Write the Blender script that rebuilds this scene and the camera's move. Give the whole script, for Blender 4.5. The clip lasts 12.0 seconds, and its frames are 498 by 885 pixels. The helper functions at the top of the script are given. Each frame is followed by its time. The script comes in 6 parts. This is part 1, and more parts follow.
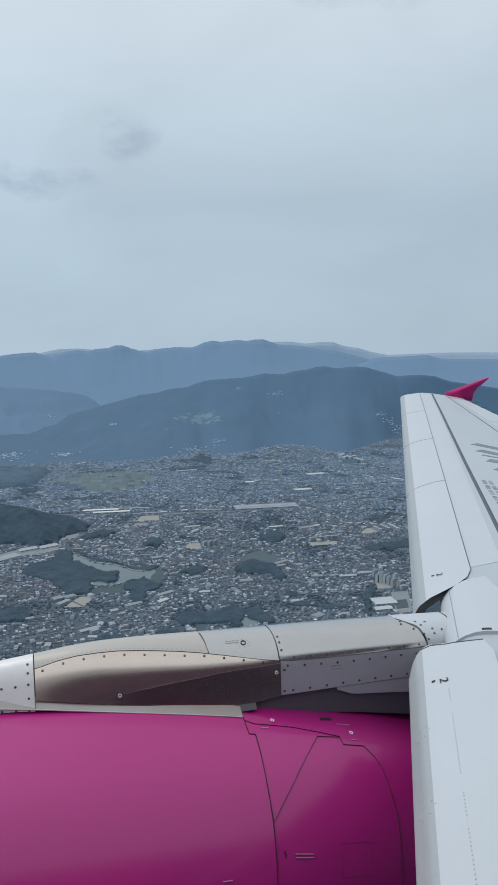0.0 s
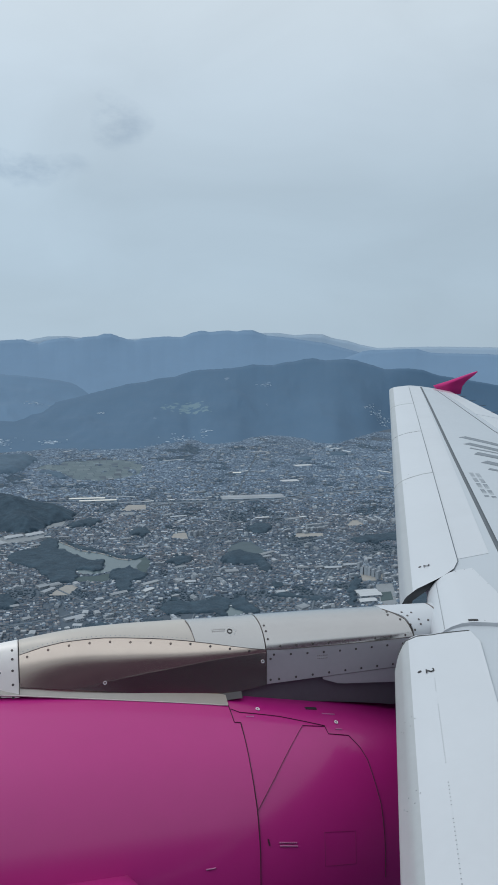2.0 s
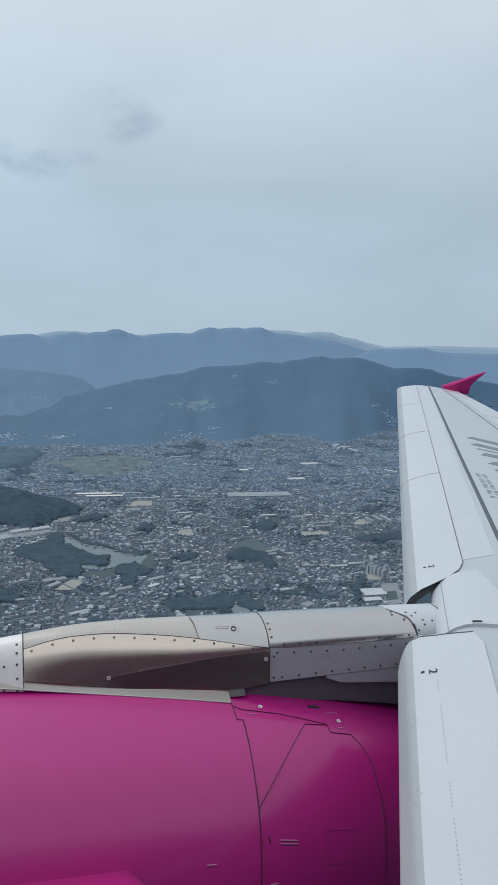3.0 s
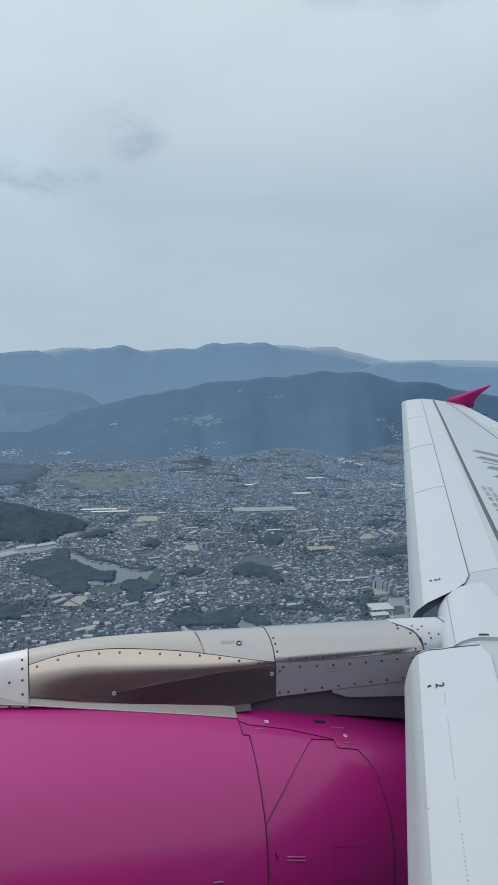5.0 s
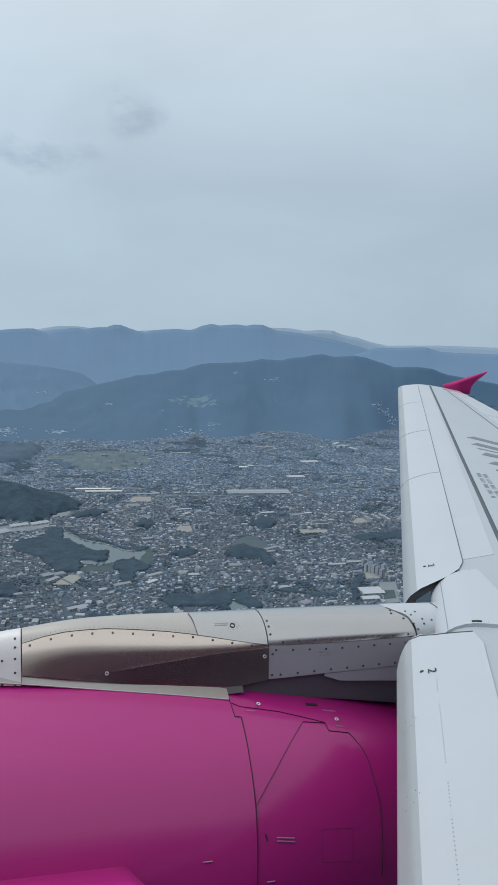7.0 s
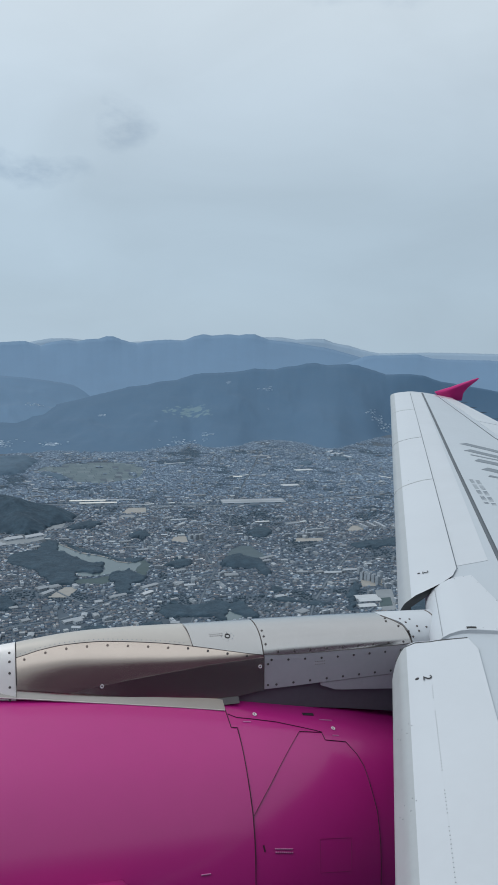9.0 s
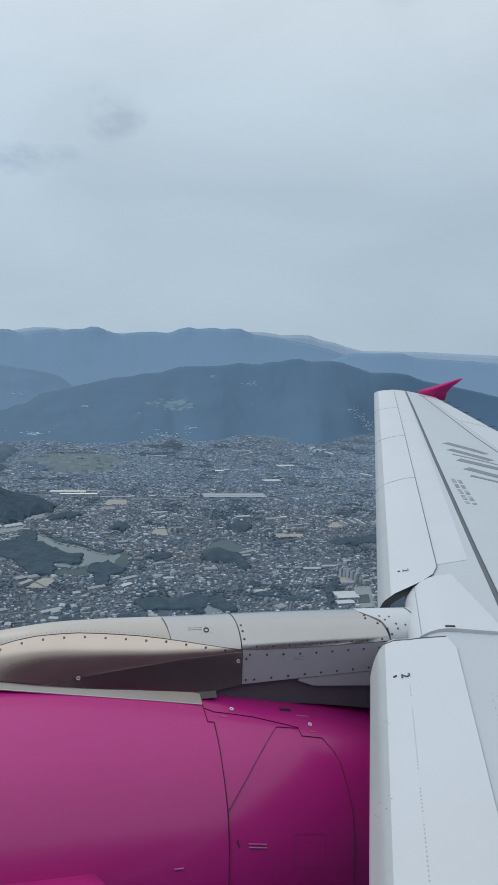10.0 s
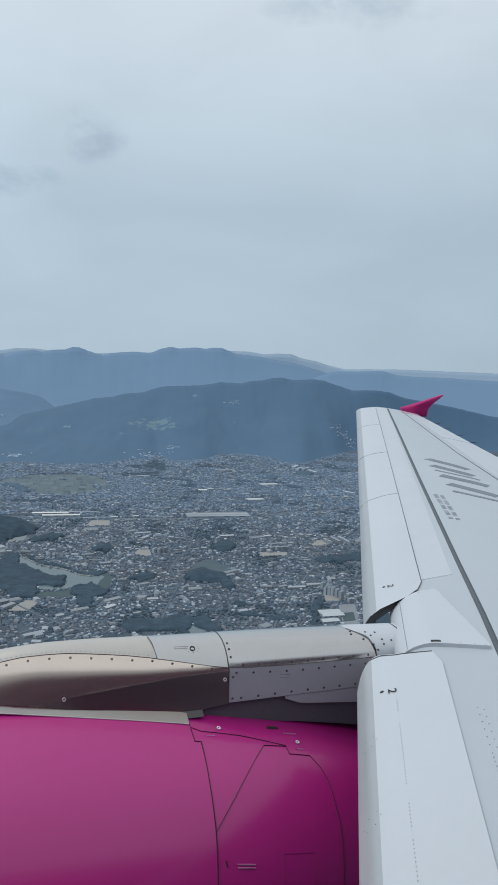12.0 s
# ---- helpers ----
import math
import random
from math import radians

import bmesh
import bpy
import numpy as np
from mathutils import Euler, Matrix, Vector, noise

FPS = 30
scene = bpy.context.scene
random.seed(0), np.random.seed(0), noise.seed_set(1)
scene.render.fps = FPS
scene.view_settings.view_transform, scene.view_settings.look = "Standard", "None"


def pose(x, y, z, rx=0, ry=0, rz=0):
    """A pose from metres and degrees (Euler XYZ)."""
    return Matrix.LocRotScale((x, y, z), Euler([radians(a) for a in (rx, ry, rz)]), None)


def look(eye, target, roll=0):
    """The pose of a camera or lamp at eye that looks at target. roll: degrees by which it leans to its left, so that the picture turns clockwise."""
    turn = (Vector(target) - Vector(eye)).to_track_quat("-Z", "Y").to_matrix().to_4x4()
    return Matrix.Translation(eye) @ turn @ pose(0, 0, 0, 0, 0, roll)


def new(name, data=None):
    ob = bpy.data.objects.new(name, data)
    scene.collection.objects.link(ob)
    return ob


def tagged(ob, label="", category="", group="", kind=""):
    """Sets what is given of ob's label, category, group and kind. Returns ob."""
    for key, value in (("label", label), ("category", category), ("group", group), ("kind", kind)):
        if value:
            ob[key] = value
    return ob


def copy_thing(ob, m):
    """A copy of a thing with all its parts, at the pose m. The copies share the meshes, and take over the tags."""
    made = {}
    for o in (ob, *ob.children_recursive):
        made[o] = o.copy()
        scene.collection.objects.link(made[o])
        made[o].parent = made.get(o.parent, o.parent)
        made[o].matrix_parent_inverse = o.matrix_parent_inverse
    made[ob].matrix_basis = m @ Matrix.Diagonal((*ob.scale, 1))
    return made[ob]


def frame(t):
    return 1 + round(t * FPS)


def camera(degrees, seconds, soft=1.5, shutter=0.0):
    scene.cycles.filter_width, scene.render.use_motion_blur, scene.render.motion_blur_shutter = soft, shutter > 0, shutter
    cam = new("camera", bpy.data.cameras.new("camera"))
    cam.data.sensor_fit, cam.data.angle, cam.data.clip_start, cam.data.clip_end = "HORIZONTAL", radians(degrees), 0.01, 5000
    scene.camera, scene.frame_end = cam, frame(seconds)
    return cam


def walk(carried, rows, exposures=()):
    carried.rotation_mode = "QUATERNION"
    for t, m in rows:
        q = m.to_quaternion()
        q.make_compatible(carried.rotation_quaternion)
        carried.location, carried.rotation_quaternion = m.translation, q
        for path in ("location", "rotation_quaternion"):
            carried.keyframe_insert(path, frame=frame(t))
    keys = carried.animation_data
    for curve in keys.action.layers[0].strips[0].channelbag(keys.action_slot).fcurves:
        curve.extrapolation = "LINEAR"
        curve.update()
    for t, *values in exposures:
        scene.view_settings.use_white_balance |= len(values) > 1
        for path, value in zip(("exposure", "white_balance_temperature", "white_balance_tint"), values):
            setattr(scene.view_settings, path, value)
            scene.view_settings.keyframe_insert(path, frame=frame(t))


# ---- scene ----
cam = camera(35.0, 12.0, soft=1.65)
PATH = [
    (0, (0.015, -0.013, -0.005), (0.555, 1.896, -0.261), -0.5),
    (0.5, (0.023, 0.005, -0.004), (0.568, 1.911, -0.267), -0.4),
    (1, (0.018, -0.007, -0.012), (0.573, 1.896, -0.279), -0.2),
    (1.5, (0.024, 0.016, -0.025), (0.587, 1.916, -0.3), 0.2),
    (2, (0.012, 0.013, -0.024), (0.581, 1.91, -0.303), 0.5),
    (2.5, (0.023, 0.02, -0.022), (0.585, 1.918, -0.309), 0.8),
    (3, (0.014, 0.008, -0.019), (0.566, 1.909, -0.305), 1.2),
    (5, (0.016, -0.002, -0.023), (0.556, 1.908, -0.272), 0.8),
    (5.5, (0.026, 0.009, -0.009), (0.564, 1.918, -0.262), 0.8),
    (6, (0.015, 0.003, -0.011), (0.557, 1.91, -0.276), 1.2),
    (6.5, (0.015, 0.019, -0.022), (0.56, 1.923, -0.298), 1.6),
    (7, (0.011, 0.023, -0.025), (0.563, 1.923, -0.318), 1.9),
    (9, (0.018, 0.012, -0.02), (0.585, 1.911, -0.289), 1.1),
    (9.5, (0.015, 0.011, -0.015), (0.601, 1.904, -0.286), 1.7),
    (10, (0.02, 0.039, -0.029), (0.629, 1.923, -0.31), 2.7),
    (10.5, (0.007, 0.04, -0.036), (0.638, 1.915, -0.329), 4.0),
    (11, (-0.001, 0.028, -0.039), (0.64, 1.903, -0.308), 3.9),
    (11.5, (0.008, 0.03, -0.037), (0.654, 1.907, -0.281), 2.8),
    (12, (0.008, 0.022, -0.034), (0.658, 1.899, -0.266), 2.2),
]
walk(cam, [(t, look(eye, target, roll)) for t, eye, target, roll in PATH])

# ---- world, sun and sky ----
ALT = 400.0          # the eye's height over the plain
world = bpy.data.worlds.new("overcast_sky")
scene.world = world
world.use_nodes = True
wn, wl = world.node_tree.nodes, world.node_tree.links
wn.clear()


def wnode(kind, operation=None):
    n = wn.new(kind)
    if operation:
        n.operation = operation
    return n


SUN_ELEV, SUN_AZ = radians(58), radians(-68)
w_out = wnode("ShaderNodeOutputWorld")
w_bg = wnode("ShaderNodeBackground")
w_bg.inputs["Strength"].default_value = 1.0
w_co = wnode("ShaderNodeTexCoord")
w_sep = wnode("ShaderNodeSeparateXYZ")
wl.new(w_co.outputs["Generated"], w_sep.inputs[0])
w_ramp = wnode("ShaderNodeValToRGB")
w_map = wnode("ShaderNodeMapRange")
w_map.inputs["From Min"].default_value = -0.2
w_map.inputs["From Max"].default_value = 1.0
wl.new(w_sep.outputs["Z"], w_map.inputs["Value"])
wl.new(w_map.outputs[0], w_ramp.inputs[0])
stops = ((0.0, (0.06, 0.08, 0.10)), (0.105, (0.07, 0.09, 0.115)), (0.138, (0.415, 0.53, 0.63)), (0.22, (0.418, 0.533, 0.637)),
         (0.30, (0.445, 0.557, 0.655)), (0.40, (0.53, 0.632, 0.722)), (0.50, (0.63, 0.72, 0.79)), (0.7, (0.68, 0.755, 0.825)), (1.0, (0.68, 0.745, 0.81)))
els = w_ramp.color_ramp.elements
els[0].position, els[0].color = stops[0][0], (*stops[0][1], 1)
els[1].position, els[1].color = stops[-1][0], (*stops[-1][1], 1)
for p, c in stops[1:-1]:
    e = els.new(p)
    e.color = (*c, 1)
# soft cloud structure, flattened towards the horizon
w_mp = wnode("ShaderNodeMapping")
w_mp.inputs["Scale"].default_value = (1.0, 1.0, 1.9)
w_mp.inputs["Location"].default_value = (0.3, 1.7, 0.4)
wl.new(w_co.outputs["Generated"], w_mp.inputs[0])
w_n1 = wnode("ShaderNodeTexNoise")
w_n1.inputs["Scale"].default_value = 3.4
w_n1.inputs["Detail"].default_value = 7
w_n1.inputs["Roughness"].default_value = 0.5
w_n1.inputs["Distortion"].default_value = 0.6
wl.new(w_mp.outputs[0], w_n1.inputs["Vector"])
w_c1 = wnode("ShaderNodeMapRange")
for k, v in (("From Min", 0.3), ("From Max", 0.72), ("To Min", 1.05), ("To Max", 0.93)):
    w_c1.inputs[k].default_value = v
wl.new(w_n1.outputs["Fac"], w_c1.inputs["Value"])


def wmath(op, a, b=None):
    n = wnode("ShaderNodeMath", operation=op)
    for i, v in enumerate((a, b)):
        if v is None:
            continue
        if isinstance(v, (int, float)):
            n.inputs[i].default_value = v
        else:
            wl.new(v, n.inputs[i])
    return n.outputs[0]


def wisp(az, el, wide, tall, depth):
    """A darker shred of low cloud in the overcast, its edge broken up by noise."""
    a, e = radians(az), radians(el)
    fwd = Vector((math.sin(a) * math.cos(e), math.cos(a) * math.cos(e), math.sin(e)))
    side = Vector((math.cos(a), -math.sin(a), 0))
    up = side.cross(fwd)
    warp = wnode("ShaderNodeTexNoise")
    warp.inputs["Scale"].default_value = 14
    warp.inputs["Detail"].default_value = 6
    wl.new(w_co.outputs["Generated"], warp.inputs["Vector"])
    shift = wnode("ShaderNodeVectorMath", operation="MULTIPLY_ADD")
    wl.new(warp.outputs["Color"], shift.inputs[0])
    shift.inputs[1].default_value = (0.09, 0.09, 0.05)
    wl.new(w_co.outputs["Generated"], shift.inputs[2])
    total = None
    for axis, size in ((side, wide), (up, tall)):
        d = wnode("ShaderNodeVectorMath", operation="DOT_PRODUCT")
        wl.new(shift.outputs[0], d.inputs[0])
        d.inputs[1].default_value = axis
        off = axis.dot(fwd + Vector((0.045, 0.045, 0.025)))
        q = wmath("DIVIDE", wmath("SUBTRACT", d.outputs["Value"], off), radians(size))
        q = wmath("POWER", wmath("ABSOLUTE", q), 2.0)
        total = q if total is None else wmath("ADD", total, q)
    soft = wmath("MAXIMUM", wmath("SUBTRACT", 1.0, total), 0.0)
    shred = wnode("ShaderNodeTexNoise")
    shred.inputs["Scale"].default_value = 22
    shred.inputs["Detail"].default_value = 8
    shred.inputs["Roughness"].default_value = 0.6
    wl.new(w_mp.outputs[0], shred.inputs["Vector"])
    cut = wnode("ShaderNodeMapRange")
    for k, v in (("From Min", 0.36), ("From Max", 0.62), ("To Min", 0.1), ("To Max", 1.5)):
        cut.inputs[k].default_value = v
    wl.new(shred.outputs["Fac"], cut.inputs["Value"])
    return wmath("MULTIPLY", wmath("MULTIPLY", soft, cut.outputs[0]), depth)


dark = wmath("ADD", wisp(1.2, 10.7, 5.4, 1.2, 0.14), wisp(7.6, 13.6, 2.4, 1.8, 0.13))
dark = wmath("ADD", dark, wisp(25.0, 22.3, 6.0, 1.5, 0.13))
# the overcast is a little brighter on the side of the hidden sun
glow = wmath("ADD", 1.035, wmath("MULTIPLY", w_sep.outputs["X"], -0.16))
w_tint = wnode("ShaderNodeCombineXYZ")
for k, f in enumerate((1.15, 1.0, 0.78)):
    wl.new(wmath("MULTIPLY", wmath("MULTIPLY", w_c1.outputs[0], glow), wmath("SUBTRACT", 1.0, wmath("MULTIPLY", dark, f))), w_tint.inputs[k])
w_mul = wnode("ShaderNodeVectorMath", operation="MULTIPLY")
wl.new(w_ramp.outputs["Color"], w_mul.inputs[0])
wl.new(w_tint.outputs[0], w_mul.inputs[1])
# the clear sky above the cloud, shining through weakly
w_sky = wnode("ShaderNodeTexSky")
w_sky.sky_type, w_sky.sun_disc, w_sky.sun_elevation, w_sky.sun_rotation = "NISHITA", False, SUN_ELEV, SUN_AZ
w_skys = wnode("ShaderNodeVectorMath", operation="SCALE")
wl.new(w_sky.outputs[0], w_skys.inputs[0])
w_skys.inputs["Scale"].default_value = 0.004
w_add = wnode("ShaderNodeVectorMath", operation="ADD")
wl.new(w_mul.outputs[0], w_add.inputs[0])
wl.new(w_skys.outputs[0], w_add.inputs[1])
wl.new(w_add.outputs[0], w_bg.inputs["Color"])
wl.new(w_bg.outputs[0], w_out.inputs[0])

sun_data = bpy.data.lights.new("sun", "SUN")
sun_data.energy, sun_data.angle, sun_data.color = 1.16, radians(25), (1.0, 0.985, 0.96)
sun = new("sun", sun_data)
sun.matrix_world = look((math.sin(SUN_AZ) * math.cos(SUN_ELEV) * 50, math.cos(SUN_AZ) * math.cos(SUN_ELEV) * 50, math.sin(SUN_ELEV) * 50), (0, 0, 0))


# ---- materials ----
def mat(name, col, rough=0.5, metal=0.0, var=0.12, scale=2.0, fine=20.0, bump=0.0, coat=0.0, coat_rough=0.1, island=None, obj=0.0, col2=None, rvar=0.25):
    """A surface with variation at two scales; island: colours picked at random for each separate piece; col2: a second colour in large patches."""
    m = bpy.data.materials.new(name)
    m.use_nodes = True
    n, l = m.node_tree.nodes, m.node_tree.links
    b = n["Principled BSDF"]
    b.inputs["Roughness"].default_value, b.inputs["Metallic"].default_value = rough, metal
    b.inputs["Coat Weight"].default_value, b.inputs["Coat Roughness"].default_value = coat, coat_rough
    geo = n.new("ShaderNodeNewGeometry")

    def tex(s, detail, rg=0.6):
        t = n.new("ShaderNodeTexNoise")
        t.inputs["Scale"].default_value, t.inputs["Detail"].default_value, t.inputs["Roughness"].default_value = s, detail, rg
        l.new(geo.outputs["Position"], t.inputs["Vector"])
        return t
    big, small = tex(scale, 4), tex(fine, 3)
    if island:
        ramp = n.new("ShaderNodeValToRGB")
        ramp.color_ramp.interpolation = "CONSTANT"
        e = ramp.color_ramp.elements
        e[0].position, e[0].color = 0.0, (*island[0][1], 1)
        e[1].position, e[1].color = island[1][0], (*island[1][1], 1)
        for p, c in island[2:]:
            k = e.new(p)
            k.color = (*c, 1)
        l.new(geo.outputs["Random Per Island"], ramp.inputs[0])
        base = ramp.outputs["Color"]
    elif col2:
        step = n.new("ShaderNodeMapRange")
        step.inputs["From Min"].default_value, step.inputs["From Max"].default_value = 0.42, 0.6
        l.new(big.outputs["Fac"], step.inputs["Value"])
        mx = n.new("ShaderNodeMix")
        mx.data_type = "RGBA"
        l.new(step.outputs[0], mx.inputs["Factor"])
        mx.inputs["A"].default_value, mx.inputs["B"].default_value = (*col, 1), (*col2, 1)
        base = mx.outputs["Result"]
    else:
        rgb = n.new("ShaderNodeRGB")
        rgb.outputs[0].default_value = (*col, 1)
        base = rgb.outputs[0]

    def arith(op, a, c):
        q = n.new("ShaderNodeMath")
        q.operation = op
        for i, v in enumerate((a, c)):
            if isinstance(v, (int, float)):
                q.inputs[i].default_value = v
            else:
                l.new(v, q.inputs[i])
        return q.outputs[0]
    mixn = arith("ADD", arith("MULTIPLY", big.outputs["Fac"], 0.6), arith("MULTIPLY", small.outputs["Fac"], 0.4))
    fac = arith("ADD", arith("MULTIPLY", arith("SUBTRACT", mixn, 0.5), var * 5), 1.0)
    if obj:
        oi = n.new("ShaderNodeObjectInfo")
        fac = arith("MULTIPLY", fac, arith("ADD", arith("MULTIPLY", oi.outputs["Random"], obj), 1 - obj / 2))
    sc = n.new("ShaderNodeVectorMath")
    sc.operation = "SCALE"
    l.new(base, sc.inputs[0])
    l.new(fac, sc.inputs["Scale"])
    l.new(sc.outputs[0], b.inputs["Base Color"])
    rv = arith("ADD", arith("MULTIPLY", arith("SUBTRACT", small.outputs["Fac"], 0.5), rvar), rough)
    l.new(rv, b.inputs["Roughness"])
    if bump:
        bp = n.new("ShaderNodeBump")
        bp.inputs["Strength"].default_value, bp.inputs["Distance"].default_value = bump, 0.02
        l.new(small.outputs["Fac"], bp.inputs["Height"])
        l.new(bp.outputs[0], b.inputs["Normal"])
    return m


M_WING = mat("wing_grey_paint", (0.44, 0.485, 0.525), 0.45, var=0.035, scale=0.9, fine=14)
M_SLAT = mat("slat_white_paint", (0.52, 0.555, 0.59), 0.42, var=0.03, scale=1.2, fine=18)
M_NOSE = mat("slat_bare_nose", (0.385, 0.41, 0.425), 0.42, metal=0.15, var=0.07, scale=3, fine=30)
M_LEP = mat("leading_panel_paint", (0.51, 0.545, 0.58), 0.48, var=0.04, scale=2.5, fine=20)
M_MAG = mat("magenta_paint", (0.42, 0.005, 0.186), 0.48, var=0.04, scale=0.8, fine=9, coat=0.7, coat_rough=0.14, rvar=0.05)
M_FIN = mat("magenta_fin_paint", (0.62, 0.02, 0.20), 0.4, var=0.04, scale=2, fine=12)
M_TAN = mat("pylon_bare_metal", (0.76, 0.64, 0.55), 0.17, metal=0.97, var=0.03, scale=2.0, fine=12, rvar=0.03)
M_SILV = mat("pylon_silver_metal", (0.57, 0.555, 0.54), 0.18, metal=0.9, var=0.03, scale=2.0, fine=12, rvar=0.05)
M_PINKTIP = mat("pink_tip", (0.50, 0.34, 0.42), 0.45, var=0.06, scale=3)
M_TANCAP = mat("pylon_tan_paint", (0.53, 0.50, 0.46), 0.38, metal=0.35, var=0.04, scale=2.5, fine=24, rvar=0.08)
M_CAP = mat("pylon_silver_paint", (0.565, 0.555, 0.54), 0.25, metal=0.8, var=0.03, scale=2.5, fine=14, rvar=0.04)
M_NOSEF = mat("pylon_nose_paint", (0.80, 0.785, 0.775), 0.38, metal=0.25, var=0.05, scale=3, fine=24, rvar=0.1)
M_PANEL = mat("pylon_grey_panel", (0.41, 0.41, 0.44), 0.5, var=0.05, scale=4, fine=40)
# dark colour stands in for the shade inside the pylon recess
M_RECESS = mat("pylon_recess_shade", (0.115, 0.108, 0.130), 0.6, var=0.1, scale=5, fine=40)
M_SKIRT = mat("pylon_skirt_metal", (0.40, 0.37, 0.345), 0.36, metal=0.8, var=0.06, scale=4, fine=40)
M_BRACKET = mat("pylon_bracket_metal", (0.11, 0.10, 0.105), 0.5, metal=0.4, var=0.1, scale=6, fine=50)
M_EDGE = mat("skirt_edge_paint", (0.55, 0.50, 0.50), 0.5, var=0.1)
M_SEAM = mat("dark_sealant", (0.12, 0.105, 0.10), 0.7, var=0.1)
M_MSEAM = mat("cowl_gap", (0.05, 0.004, 0.026), 0.7, var=0.1)
M_MFAINT = mat("cowl_hairline", (0.22, 0.010, 0.10), 0.6, var=0.1)
M_STRIPE = mat("wing_stripe_grey", (0.085, 0.10, 0.115), 0.6, var=0.08, scale=3)
M_MARK = mat("grey_marking", (0.19, 0.225, 0.255), 0.6, var=0.1, scale=6)
M_FAINT = mat("faint_line", (0.42, 0.45, 0.47), 0.6, var=0.15, scale=4)
M_PRINT = mat("worn_print", (0.30, 0.29, 0.29), 0.6, var=0.3, scale=60, fine=200)
M_RIVET = mat("rivet_grey", (0.31, 0.335, 0.36), 0.6, var=0.15)
M_INK = mat("black_marking", (0.02, 0.02, 0.022), 0.6, var=0.1)
M_WHITE = mat("white_marking", (0.75, 0.72, 0.76), 0.5, var=0.05)
M_PINKMARK = mat("pale_pink_marking", (0.47, 0.17, 0.34), 0.5, var=0.08)
M_BOLT = mat("fastener_metal", (0.10, 0.09, 0.09), 0.5, metal=0.4, var=0.2, scale=30)
M_BOLT_TAN = mat("tanned_fastener", (0.20, 0.165, 0.145), 0.5, metal=0.4, var=0.2, scale=30)
# rubber on the slat ends; also the painted gap shadow beside the inner slat
M_RUBBER_SHADE = mat("slat_seal_and_shade", (0.05, 0.055, 0.06), 0.6, var=0.15, scale=10)
# plum and grey darkened below the livery so engine reflections come out dark
M_BELLY = mat("plum_reflected_side", (0.060, 0.016, 0.046), 0.6, var=0.04, scale=0.8)
# underside set brighter than the side to offset the shade beneath
M_UNDER = mat("plum_reflected_belly", (0.100, 0.022, 0.070), 0.6, var=0.04, scale=0.8)
M_FUSE = mat("fuselage_dimmed_white", (0.32, 0.33, 0.35), 0.35, var=0.03, scale=0.6)
M_LIP = mat("inlet_lip_metal", (0.72, 0.72, 0.72), 0.25, metal=1.0, var=0.03)
M_DARK = mat("engine_dark_metal", (0.06, 0.06, 0.065), 0.5, metal=0.6, var=0.1)


# ---- mesh helpers ----
def part(name, bm, material, parent, label=""):
    """Links a bmesh as one mesh object under a thing or under a part."""
    me = bpy.data.meshes.new(name)
    bm.to_mesh(me)
    bm.free()
    for m in (material if isinstance(material, (list, tuple)) else (material,)):
        me.materials.append(m)
    for p in me.polygons:
        p.use_smooth = True
    ob = new(name, me)
    if parent:
        ob.parent = parent
    if label:
        tagged(ob, label)
    return ob


def grid(bm, pts, close_u=False, close_v=False, mi=0):
    """Faces over a table of points pts[i][j]; returns the vertices."""
    vs = [[bm.verts.new(p) for p in row] for row in pts]
    nu, nv = len(vs), len(vs[0])
    for i in range(nu if close_u else nu - 1):
        for j in range(nv if close_v else nv - 1):
            f = bm.faces.new((vs[i][j], vs[(i + 1) % nu][j], vs[(i + 1) % nu][(j + 1) % nv], vs[i][(j + 1) % nv]))
            f.material_index = mi
    return vs


def shell(fn, us, vs, off, thick):
    """A plate with edges over the surface fn(u, v) -> (point, normal), its top off above it."""
    bm = bmesh.new()
    top = [[fn(u, v)[0] + fn(u, v)[1] * off for v in vs] for u in us]
    low = [[fn(u, v)[0] + fn(u, v)[1] * (off - thick) for v in vs] for u in us]
    a, b = grid(bm, top), grid(bm, low)
    nu, nv = len(us), len(vs)
    rim = [(i, 0) for i in range(nu)] + [(nu - 1, j) for j in range(1, nv)] + [(i, nv - 1) for i in range(nu - 2, -1, -1)] + [(0, j) for j in range(nv - 2, 0, -1)]
    for k in range(len(rim)):
        p, q = rim[k], rim[(k + 1) % len(rim)]
        bm.faces.new((a[p[0]][p[1]], a[q[0]][q[1]], b[q[0]][q[1]], b[p[0]][p[1]]))
    bmesh.ops.recalc_face_normals(bm, faces=bm.faces)
    for e in bm.edges:
        if len(e.link_faces) == 2 and e.calc_face_angle(0) > 0.6:
            e.smooth = False
    return bm


def ribbon(fn, path, width, off=0.003, steps=6):
    """A thin raised line of that width along a path of (u, v) on the surface fn."""
    pts = []
    for (a, b), (c, d) in zip(path[:-1], path[1:]):
        for k in range(steps):
            q = k / steps
            pts.append(fn(a + (c - a) * q, b + (d - b) * q))
    pts.append(fn(*path[-1]))
    bm = bmesh.new()
    rows = []
    for i, (p, nrm) in enumerate(pts):
        t = (pts[min(i + 1, len(pts) - 1)][0] - pts[max(i - 1, 0)][0]).normalized()
        s = nrm.cross(t).normalized() * width / 2
        rows.append([p - s - nrm * 0.003, p - s + nrm * off, p + s + nrm * off, p + s - nrm * 0.003])
    grid(bm, rows)
    bmesh.ops.recalc_face_normals(bm, faces=bm.faces)
    return bm


def lerp(x, xs, ys):
    return float(np.interp(x, xs, ys))


